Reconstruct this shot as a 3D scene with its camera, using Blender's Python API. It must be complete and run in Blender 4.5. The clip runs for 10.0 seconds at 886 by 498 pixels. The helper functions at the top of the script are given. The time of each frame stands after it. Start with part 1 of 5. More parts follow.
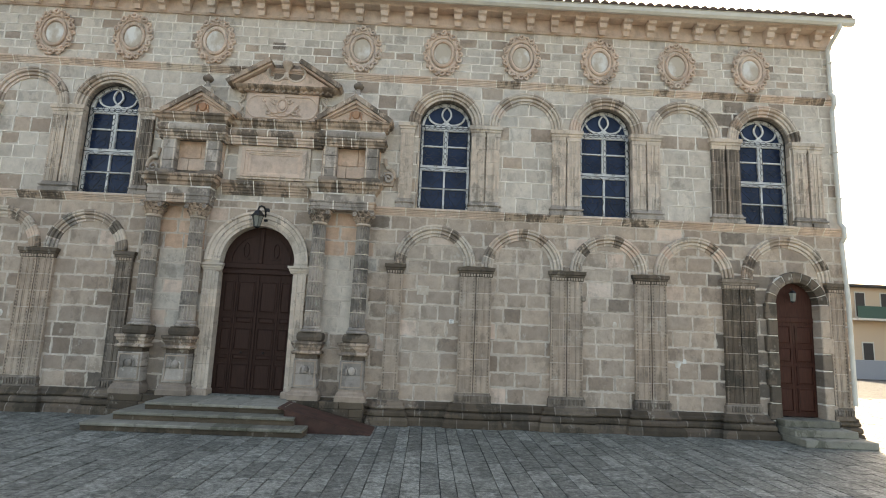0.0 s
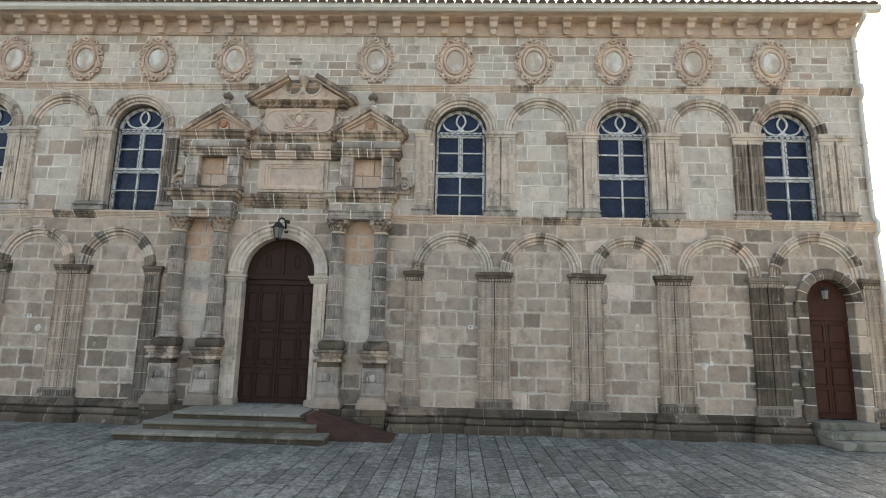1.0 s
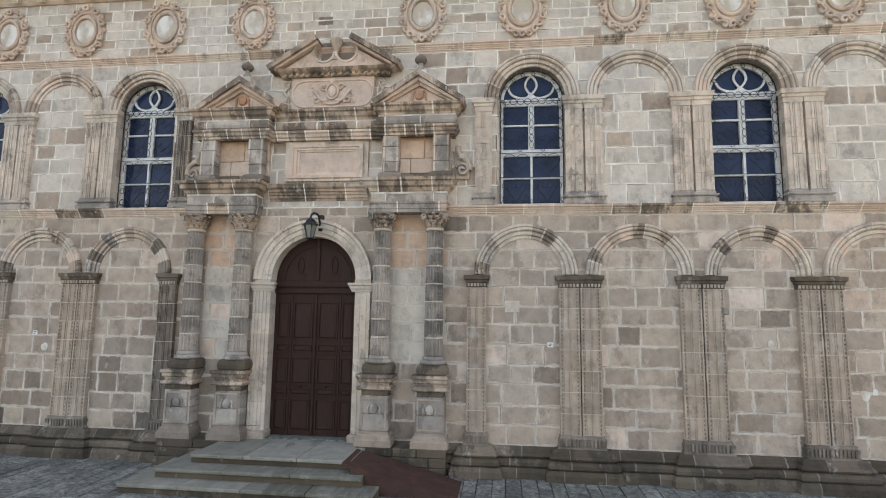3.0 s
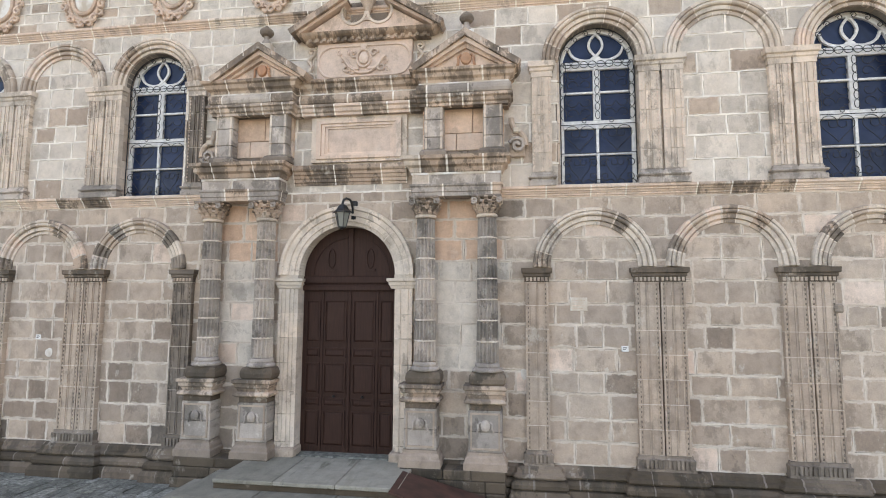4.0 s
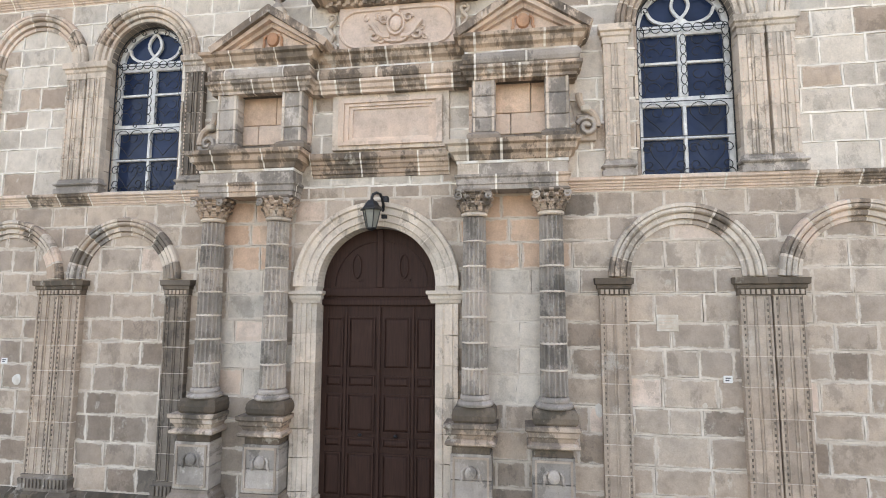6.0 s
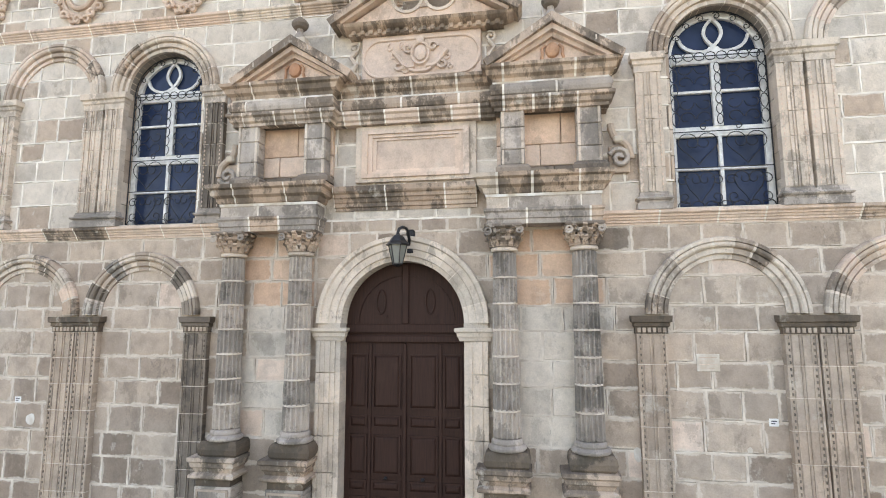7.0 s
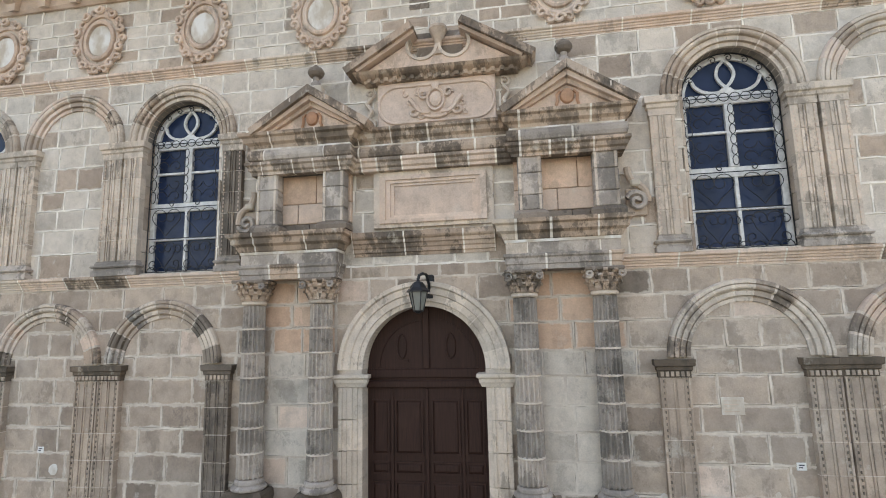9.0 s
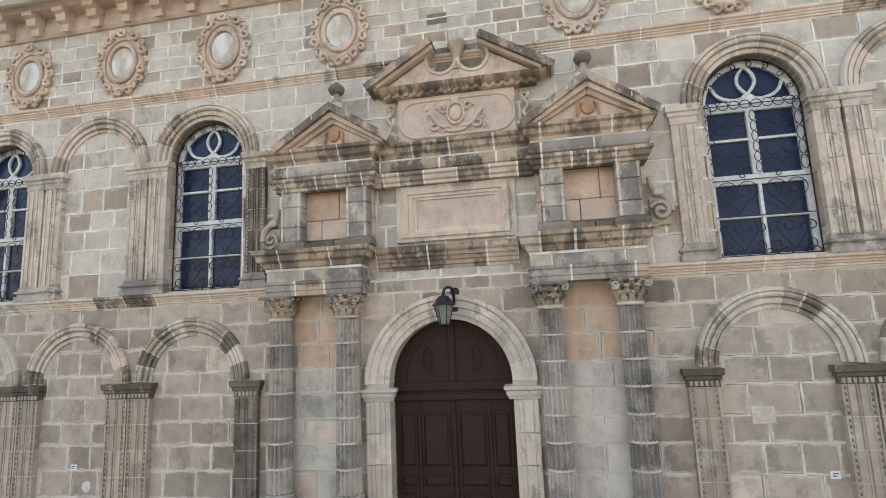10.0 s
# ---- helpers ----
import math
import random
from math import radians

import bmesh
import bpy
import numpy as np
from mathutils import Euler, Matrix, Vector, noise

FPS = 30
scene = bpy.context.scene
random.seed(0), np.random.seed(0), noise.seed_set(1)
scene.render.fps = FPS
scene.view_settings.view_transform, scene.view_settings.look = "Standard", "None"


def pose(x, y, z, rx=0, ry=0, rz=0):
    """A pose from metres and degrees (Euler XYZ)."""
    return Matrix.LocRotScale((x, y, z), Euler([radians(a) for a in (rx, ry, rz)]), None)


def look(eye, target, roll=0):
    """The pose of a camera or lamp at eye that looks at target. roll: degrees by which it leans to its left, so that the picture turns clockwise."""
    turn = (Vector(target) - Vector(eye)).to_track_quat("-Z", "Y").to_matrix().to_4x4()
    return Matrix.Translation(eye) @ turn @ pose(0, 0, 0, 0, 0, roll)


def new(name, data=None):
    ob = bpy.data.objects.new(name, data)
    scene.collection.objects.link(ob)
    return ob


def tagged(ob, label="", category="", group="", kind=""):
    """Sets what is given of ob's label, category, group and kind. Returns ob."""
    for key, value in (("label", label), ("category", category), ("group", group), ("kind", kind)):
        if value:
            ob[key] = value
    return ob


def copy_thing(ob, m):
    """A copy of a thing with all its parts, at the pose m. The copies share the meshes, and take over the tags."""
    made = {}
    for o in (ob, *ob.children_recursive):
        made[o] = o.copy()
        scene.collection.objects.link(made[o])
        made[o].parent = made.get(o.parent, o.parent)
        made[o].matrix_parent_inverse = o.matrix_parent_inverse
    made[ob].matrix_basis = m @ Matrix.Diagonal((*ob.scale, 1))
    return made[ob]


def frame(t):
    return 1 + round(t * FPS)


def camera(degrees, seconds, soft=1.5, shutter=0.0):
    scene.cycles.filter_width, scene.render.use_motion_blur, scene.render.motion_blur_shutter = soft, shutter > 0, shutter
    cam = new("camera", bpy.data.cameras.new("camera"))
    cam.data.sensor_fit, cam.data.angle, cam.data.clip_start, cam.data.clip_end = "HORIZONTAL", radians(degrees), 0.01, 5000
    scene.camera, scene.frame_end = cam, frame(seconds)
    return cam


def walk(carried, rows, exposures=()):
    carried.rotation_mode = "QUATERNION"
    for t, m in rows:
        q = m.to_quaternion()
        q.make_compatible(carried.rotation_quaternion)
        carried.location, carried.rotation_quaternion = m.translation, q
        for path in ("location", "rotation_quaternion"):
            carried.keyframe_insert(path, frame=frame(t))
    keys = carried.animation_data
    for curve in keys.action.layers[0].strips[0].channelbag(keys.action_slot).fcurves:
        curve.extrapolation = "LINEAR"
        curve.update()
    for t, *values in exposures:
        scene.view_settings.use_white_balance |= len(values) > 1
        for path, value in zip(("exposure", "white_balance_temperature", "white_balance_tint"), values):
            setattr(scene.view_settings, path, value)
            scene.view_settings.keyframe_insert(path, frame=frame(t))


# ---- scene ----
# camera and its way
cam = camera(80.15, 10.0, soft=1.0)
PATH = [
    (0, 3.686, -11.516, 1.998, 98.66, -2.44, -1.79),
    (0.5, 3.894, -11.537, 1.964, 98.87, -2.10, -0.53),
    (1, 3.946, -11.544, 1.971, 99.38, -1.31, 1.60),
    (1.5, 3.966, -11.563, 2.026, 99.41, -1.14, 3.09),
    (2, 3.903, -11.138, 2.220, 98.90, -1.06, 4.21),
    (2.5, 3.643, -10.088, 2.565, 97.79, -0.98, 5.03),
    (2.7, 3.568, -9.772, 2.620, 97.47, -0.92, 5.60),
    (4, 2.682, -8.168, 2.859, 95.64, -0.25, 8.17),
    (4.5, 2.405, -7.592, 2.895, 95.52, -0.18, 8.16),
    (5, 2.239, -7.166, 2.907, 95.63, -0.22, 8.25),
    (5.5, 2.055, -6.910, 2.927, 95.72, -0.23, 8.37),
    (7, 1.518, -6.609, 3.340, 97.43, 0.10, 8.99),
    (7.5, 1.450, -6.651, 3.517, 97.63, 0.43, 9.13),
    (8, 1.394, -6.690, 3.637, 97.99, 0.77, 9.12),
    (8.5, 1.373, -6.716, 3.719, 98.46, 1.02, 9.30),
    (9, 1.333, -6.737, 3.770, 98.63, 1.24, 9.49),
    (9.5, 1.321, -6.764, 3.851, 98.76, 1.61, 9.91),
    (10, 1.156, -6.830, 3.899, 99.02, 2.35, 10.63),
]
EXPOSURES = [(0, 1.76, 8670, 11), (2.0, 1.82, 8620, 14), (2.6, 1.88, 8670, 15), (4.0, 2.42, 8970, 19), (5.5, 2.48, 8970, 19), (7.0, 2.57, 8900, 17), (8.0, 2.18, 8800, 16), (10, 2.09, 8820, 16)]
walk(cam, [(t, pose(*row)) for t, *row in PATH], EXPOSURES)

# sky and sun: the sun stands behind the building, to the right of it
SUN_ELEVATION, SUN_AZIMUTH = 38.0, 24.0
world = bpy.data.worlds.new("sky")
scene.world = world
world.use_nodes = True
wn = world.node_tree
sky = wn.nodes.new("ShaderNodeTexSky")
sky.sky_type = "NISHITA"
sky.sun_disc = False
sky.sun_elevation, sky.sun_rotation = radians(SUN_ELEVATION), radians(SUN_AZIMUTH)
sky.dust_density = 3.0
wn.links.new(sky.outputs["Color"], wn.nodes["Background"].inputs["Color"])
wn.nodes["Background"].inputs["Strength"].default_value = 0.15
sun = new("sun", bpy.data.lights.new("sun", "SUN"))
sun.data.energy, sun.data.angle, sun.data.color = 4.0, radians(0.5), (1.0, 0.95, 0.87)
a, e = radians(SUN_AZIMUTH), radians(SUN_ELEVATION)
sun.matrix_world = look((20 * math.sin(a), 20 * math.cos(a), 20), (20 * math.sin(a) - math.sin(a) * math.cos(e), 20 * math.cos(a) - math.cos(a) * math.cos(e), 20 - math.sin(e)))


# ---- materials ----
class Nodes:
    """A small builder for one material's nodes."""

    def __init__(self, name, rough=0.9, metal=0.0):
        self.mat = bpy.data.materials.new(name)
        self.mat.use_nodes = True
        self.tree = self.mat.node_tree
        self.shader = self.tree.nodes["Principled BSDF"]
        self.shader.inputs["Roughness"].default_value = rough
        self.shader.inputs["Metallic"].default_value = metal
        self.place = self.node("ShaderNodeNewGeometry").outputs["Position"]

    def node(self, kind, **values):
        n = self.tree.nodes.new(kind)
        for key, value in values.items():
            if key == "operation":
                n.operation = value
            elif key == "blend":
                n.blend_type = value
            elif key == "data":
                n.data_type = value
        return n

    def link(self, a, b):
        self.tree.links.new(a, b)

    def noise(self, scale, detail=4.0, stretch=(1, 1, 1), rough=0.55):
        m = self.node("ShaderNodeMapping")
        m.inputs["Scale"].default_value = stretch
        self.link(self.place, m.inputs["Vector"])
        n = self.node("ShaderNodeTexNoise")
        n.inputs["Scale"].default_value, n.inputs["Detail"].default_value, n.inputs["Roughness"].default_value = scale, detail, rough
        self.link(m.outputs["Vector"], n.inputs["Vector"])
        return n.outputs["Fac"]

    def math(self, operation, a, b=0.0):
        n = self.node("ShaderNodeMath", operation=operation)
        for socket, v in zip(n.inputs, (a, b)):
            if isinstance(v, (int, float)):
                socket.default_value = v
            else:
                self.link(v, socket)
        return n.outputs[0]

    def ramp(self, fac, stops, smooth=True):
        n = self.node("ShaderNodeValToRGB")
        el = n.color_ramp.elements
        n.color_ramp.interpolation = "LINEAR" if smooth else "CONSTANT"
        while len(el) < len(stops):
            el.new(0.5)
        for item, (at, colour) in zip(el, stops):
            item.position = at
            item.color = (*colour, 1) if isinstance(colour, tuple) else (colour, colour, colour, 1)
        self.link(fac, n.inputs["Fac"])
        return n.outputs["Color"]

    def mix(self, fac, a, b, blend="MIX"):
        n = self.node("ShaderNodeMix", data="RGBA", blend=blend)
        for socket, v in ((n.inputs[0], fac), (n.inputs[6], a), (n.inputs[7], b)):
            if isinstance(v, (int, float)):
                socket.default_value = v
            elif isinstance(v, tuple):
                socket.default_value = (*v, 1)
            else:
                self.link(v, socket)
        return n.outputs[2]

    def each(self):
        """A number of its own for each piece."""
        g, o = self.node("ShaderNodeNewGeometry"), self.node("ShaderNodeObjectInfo")
        return self.math("FRACT", self.math("ADD", g.outputs["Random Per Island"], o.outputs["Random"]))

    def done(self, colour, height=None, strength=0.3, distance=0.01):
        if isinstance(colour, tuple):
            self.shader.inputs["Base Color"].default_value = (*colour, 1)
        else:
            self.link(colour, self.shader.inputs["Base Color"])
        if height is not None:
            b = self.node("ShaderNodeBump")
            b.inputs["Strength"].default_value, b.inputs["Distance"].default_value = strength, distance
            self.link(height, b.inputs["Height"])
            self.link(b.outputs["Normal"], self.shader.inputs["Normal"])
        return self.mat


def stone(name, stops, stain=0.6, stain_colour=(0.085, 0.07, 0.055), lime=0.7, warm=0.5, even=0.25, more=0.0):
    """Weathered granite: each block of its own tone, with grime, water streaks, lime smears, lichen and grain."""
    n = Nodes(name, rough=0.92)
    tone = n.math("ADD", n.math("MULTIPLY", n.each(), 0.55), n.math("MULTIPLY", n.noise(0.55, 3.0), 0.6))
    base = n.ramp(n.math("SUBTRACT", tone, 0.07), stops)
    rosy = n.ramp(n.noise(0.35, 2.0, (1, 1, 1.3)), [(0.36, 0.0), (0.56, 1.0)])
    base = n.mix(n.math("MULTIPLY", rosy, warm), base, (1.10, 0.975, 0.885), "MULTIPLY")
    mottle = n.noise(4.5, 8.0, (1, 1, 1), 0.62)
    base = n.mix(0.8, base, n.ramp(mottle, [(0.30, 0.74), (0.48, 1.0), (0.70, 1.2)]), "MULTIPLY")
    own = n.math("FRACT", n.math("MULTIPLY", n.each(), 17.31))
    soiled = n.math("MULTIPLY", n.ramp(own, [(0.25, even), (0.75, 1.0)]), stain)
    dark = n.ramp(n.noise(1.9, 9.0, (1.2, 0.2, 0.8), 0.74), [(0.52 - more, 0.0), (0.555 - more, 0.7), (0.66 - more, 1.0)])
    base = n.mix(n.math("MULTIPLY", dark, soiled), base, stain_colour)
    streak = n.ramp(n.noise(2.6, 7.0, (2.6, 0.2, 0.4), 0.62), [(0.52 - more, 0.0), (0.70 - more, 1.0)])
    base = n.mix(n.math("MULTIPLY", streak, n.math("MULTIPLY", soiled, 0.35)), base, (0.12, 0.105, 0.085))
    pale = n.ramp(n.noise(3.4, 9.0, (1, 1, 0.7), 0.7), [(0.60, 0.0), (0.66, 1.0)])
    base = n.mix(n.math("MULTIPLY", pale, lime * 0.6), base, (0.60, 0.55, 0.48))
    # mortar dragged over the edges of the blocks when the joints were pointed
    edge = n.node("ShaderNodeAttribute")
    edge.attribute_name = "edge"
    ragged = n.math("ADD", edge.outputs["Fac"], n.math("MULTIPLY", n.math("SUBTRACT", n.noise(5.0, 8.0, rough=0.7), 0.5), 1.9))
    dragged = n.math("MULTIPLY", n.ramp(ragged, [(0.74, 0.0), (0.98, 1.0)]), n.math("GREATER_THAN", edge.outputs["Fac"], 0.02))
    base = n.mix(n.math("MULTIPLY", dragged, 0.7), base, (0.64, 0.57, 0.49))
    grain = n.noise(55.0, 4.0)
    base = n.mix(0.2, base, n.ramp(grain, [(0.3, 0.6), (0.7, 1.4)]), "MULTIPLY")
    height = n.math("ADD", n.math("MULTIPLY", grain, 0.3), n.math("ADD", n.noise(9.0, 5.0), mottle))
    return n.done(base, height, 0.6, 0.016)


def plain(name, colour, rough=0.6, metal=0.0, vary=0.15, scale=14.0, bump=0.15):
    n = Nodes(name, rough, metal)
    f = n.noise(scale, 5.0)
    c = n.mix(1.0, colour, n.ramp(f, [(0.3, 1.0 - vary), (0.7, 1.0 + vary)]), "MULTIPLY")
    return n.done(c, f, bump, 0.004)


GREYS = [(0.0, (0.20, 0.163, 0.134)), (0.2, (0.315, 0.257, 0.211)), (0.5, (0.41, 0.338, 0.276)), (0.85, (0.475, 0.392, 0.32)), (1.0, (0.53, 0.45, 0.38))]
CLEAN = [(0.0, (0.37, 0.34, 0.30)), (0.45, (0.54, 0.495, 0.435)), (1.0, (0.65, 0.60, 0.53))]
PALES = [(0.0, (0.38, 0.335, 0.285)), (0.4, (0.54, 0.475, 0.405)), (0.8, (0.63, 0.555, 0.475)), (1.0, (0.68, 0.615, 0.545))]
DARKS = [(0.0, (0.09, 0.076, 0.062)), (0.5, (0.185, 0.155, 0.128)), (1.0, (0.32, 0.272, 0.226))]
ROSES = [(0.0, (0.46, 0.365, 0.30)), (0.5, (0.60, 0.485, 0.405)), (1.0, (0.68, 0.58, 0.505))]
M_WALL = stone("granite ashlar", GREYS, stain=0.42)
M_MID = stone("dull brown granite", [(0.0, (0.19, 0.152, 0.122)), (0.5, (0.275, 0.222, 0.18)), (1.0, (0.38, 0.315, 0.26))], stain=0.5, lime=0.8, warm=0.6)
M_UPPER = stone("cleaner granite ashlar", CLEAN, stain=0.36, lime=0.6, warm=0.4)
M_PALE = stone("pale granite", PALES, stain=0.62, even=0.5)
M_DARK = stone("dark blotched granite", DARKS, stain=0.75, stain_colour=(0.055, 0.048, 0.04), lime=0.8, warm=0.5, even=0.5)
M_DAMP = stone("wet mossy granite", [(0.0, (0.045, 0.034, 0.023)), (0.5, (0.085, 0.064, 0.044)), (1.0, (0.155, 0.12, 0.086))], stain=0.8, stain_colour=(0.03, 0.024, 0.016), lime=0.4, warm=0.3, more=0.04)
M_SOAK = stone("soaked brown granite", [(0.0, (0.075, 0.057, 0.042)), (0.5, (0.135, 0.104, 0.078)), (1.0, (0.24, 0.192, 0.148))], stain=0.85, stain_colour=(0.04, 0.036, 0.028), lime=0.7, warm=0.4, even=0.6, more=0.03)
M_BROWN = stone("brown stained moulding", [(0.0, (0.30, 0.23, 0.18)), (0.5, (0.46, 0.375, 0.305)), (1.0, (0.58, 0.49, 0.41))], stain=0.95, stain_colour=(0.06, 0.05, 0.04), lime=0.9, warm=0.8, even=0.8, more=0.045)
M_ROSE = stone("rosy granite", ROSES, stain=0.38, lime=0.45, warm=0.6)
M_PEACH = stone("peach granite", [(0.0, (0.50, 0.34, 0.245)), (0.5, (0.59, 0.425, 0.32)), (1.0, (0.64, 0.50, 0.40))], stain=0.3, lime=0.3, warm=0.5)
M_GREY = stone("grey column granite", [(0.0, (0.20, 0.185, 0.168)), (0.5, (0.40, 0.355, 0.315)), (1.0, (0.56, 0.495, 0.435))], stain=0.72, stain_colour=(0.065, 0.06, 0.052), lime=0.9, warm=0.3, even=0.6, more=0.02)


def mortar():
    n = Nodes("lime mortar", 0.95)
    f = n.noise(3.0, 7.0, (1, 1, 1), 0.68)
    c = n.ramp(f, [(0.30, (0.40, 0.335, 0.275)), (0.44, (0.54, 0.46, 0.385)), (0.62, (0.69, 0.62, 0.54))])
    return n.done(c, n.noise(20.0, 4.0), 0.5, 0.006)


M_MORTAR = mortar()
M_POINT = plain("whitish lime pointing", (0.76, 0.71, 0.635), 0.95, vary=0.22, scale=3.5, bump=0.4)
M_OLD = plain("old weathered mortar", (0.22, 0.185, 0.155), 0.95, vary=0.3, scale=6.0, bump=0.4)


def paving():
    n = Nodes("worn granite paving", 0.7)
    tone = n.math("ADD", n.math("MULTIPLY", n.each(), 0.65), n.math("MULTIPLY", n.noise(0.6, 4.0), 0.5))
    c = n.ramp(tone, [(0.1, (0.10, 0.106, 0.094)), (0.55, (0.185, 0.192, 0.168)), (1.0, (0.28, 0.288, 0.255))])
    grime = n.ramp(n.noise(4.2, 9.0, rough=0.78), [(0.48, 0.0), (0.62, 1.0)])
    c = n.mix(n.math("MULTIPLY", grime, 0.8), c, (0.045, 0.048, 0.041))
    worn = n.ramp(n.noise(3.4, 7.0, (1, 1, 1), 0.7), [(0.56, 0.0), (0.66, 1.0)])
    c = n.mix(n.math("MULTIPLY", worn, 0.5), c, (0.38, 0.39, 0.36))
    fleck = n.ramp(n.noise(13.0, 8.0, (1, 1, 1), 0.75), [(0.38, 0.42), (0.5, 1.0), (0.62, 1.7)])
    c = n.mix(0.85, c, fleck, "MULTIPLY")
    g = n.noise(60.0, 3.0)
    c = n.mix(0.5, c, n.ramp(g, [(0.3, 0.7), (0.7, 1.25)]), "MULTIPLY")
    return n.done(c, n.math("ADD", n.noise(9.0, 8.0, rough=0.7), n.math("MULTIPLY", g, 0.3)), 0.9, 0.02)


M_PAVE = paving()
M_JOINT = plain("paving joint sand", (0.07, 0.07, 0.064), 0.95, vary=0.5, scale=8.0)


def wood(name, colour):
    n = Nodes(name, 0.62)
    n.shader.inputs["Specular IOR Level"].default_value = 0.22
    f = n.noise(7.0, 6.0, (9, 9, 0.5), 0.6)
    c = n.mix(1.0, colour, n.ramp(f, [(0.3, 0.6), (0.7, 1.4)]), "MULTIPLY")
    worn = n.ramp(n.noise(2.5, 5.0, (1, 1, 0.5)), [(0.55, 0.0), (0.75, 1.0)])
    c = n.mix(n.math("MULTIPLY", worn, 0.6), c, (0.082, 0.043, 0.031))
    return n.done(c, f, 0.25, 0.004)


M_DOOR = wood("dark brown stained wood", (0.038, 0.0168, 0.0120))
M_SIDE_DOOR = wood("red-brown painted wood", (0.060, 0.021, 0.014))
M_WHITE = plain("white window paint", (0.64, 0.64, 0.62), 0.45, vary=0.2)
M_IRON = plain("black wrought iron", (0.018, 0.018, 0.02), 0.45, 0.3, vary=0.3)
M_RUST = plain("rust-red weathering steel", (0.062, 0.026, 0.018), 0.7, 0.0, vary=0.45, scale=5.0)
M_GUTTER = plain("cream painted metal", (0.62, 0.60, 0.54), 0.45, vary=0.1, scale=3.0)
M_TILE = plain("weathered clay tile", (0.10, 0.065, 0.05), 0.9, vary=0.5, scale=5.0, bump=0.5)
M_FAR_WALL = plain("peach render", (0.62, 0.46, 0.32), 0.9, vary=0.06)
M_FAR_PALE = plain("pale render", (0.62, 0.58, 0.50), 0.9, vary=0.06)
M_FAR_DARK = plain("dark timber", (0.05, 0.04, 0.035), 0.7)
M_GREEN = plain("green balcony netting", (0.06, 0.11, 0.08), 0.8)
M_ROOM = plain("dark plaster", (0.05, 0.05, 0.055), 0.95)
M_SIGN = plain("white enamel", (0.72, 0.72, 0.70), 0.4, vary=0.05)
M_INK = plain("dark ink", (0.05, 0.05, 0.06), 0.6)


def glass(name, colour, rough):
    n = Nodes(name, rough)
    n.shader.inputs["Specular IOR Level"].default_value = 0.16
    w = n.noise(2.2, 3.0)
    c = n.mix(1.0, colour, n.ramp(w, [(0.35, 0.7), (0.65, 1.3)]), "MULTIPLY")
    return n.done(c, w, 0.05, 0.01)


M_GLASS = glass("deep blue window glass", (0.017, 0.030, 0.066), 0.10)
M_LAMP_GLASS = plain("frosted lamp glass", (0.20, 0.21, 0.19), 0.2, vary=0.08)


# ---- mesh helpers ----
def part(name, bm, material, parent=None, label=""):
    """Links a bmesh as one mesh object, under a thing or a part."""
    me = bpy.data.meshes.new(name)
    bmesh.ops.recalc_face_normals(bm, faces=bm.faces)
    bm.to_mesh(me)
    bm.free()
    me.materials.append(material)
    ob = new(name, me)
    ob.parent = parent
    return tagged(ob, label)


def raw(name, verts, faces, material, parent=None, label=""):
    me = bpy.data.meshes.new(name)
    me.from_pydata(verts, [], faces)
    me.materials.append(material)
    ob = new(name, me)
    ob.parent = parent
    return tagged(ob, label)


def thing(name, x, y, z, label, category, group="", kind=""):
    ob = new(name)
    ob.empty_display_size = 0.1
    ob.location = (x, y, z)
    return tagged(ob, label, category, group, kind)


def add_box(bm, x0, x1, y0, y1, z0, z1):
    v = [bm.verts.new((x, y, z)) for z in (z0, z1) for y in (y0, y1) for x in (x0, x1)]
    for f in ((0, 2, 3, 1), (4, 5, 7, 6), (0, 1, 5, 4), (2, 6, 7, 3), (0, 4, 6, 2), (1, 3, 7, 5)):
        bm.faces.new([v[i] for i in f])
    return v


def box(x0, x1, y0, y1, z0, z1, bevel=0.0):
    bm = bmesh.new()
    add_box(bm, x0, x1, y0, y1, z0, z1)
    if bevel:
        bmesh.ops.bevel(bm, geom=bm.edges[:], offset=bevel, segments=1, affect="EDGES")
    return bm


def add_prism(bm, poly, y0, y1):
    """A polygon in x and z, thick in y."""
    a = [bm.verts.new((x, y0, z)) for x, z in poly]
    b = [bm.verts.new((x, y1, z)) for x, z in poly]
    n = len(poly)
    bm.faces.new(a)
    bm.faces.new(b[::-1])
    for i in range(n):
        bm.faces.new((a[i], b[i], b[(i + 1) % n], a[(i + 1) % n]))


def prism(poly, y0, y1, bevel=0.0):
    bm = bmesh.new()
    add_prism(bm, poly, y0, y1)
    if bevel:
        bmesh.ops.bevel(bm, geom=bm.edges[:], offset=bevel, segments=1, affect="EDGES")
    return bm


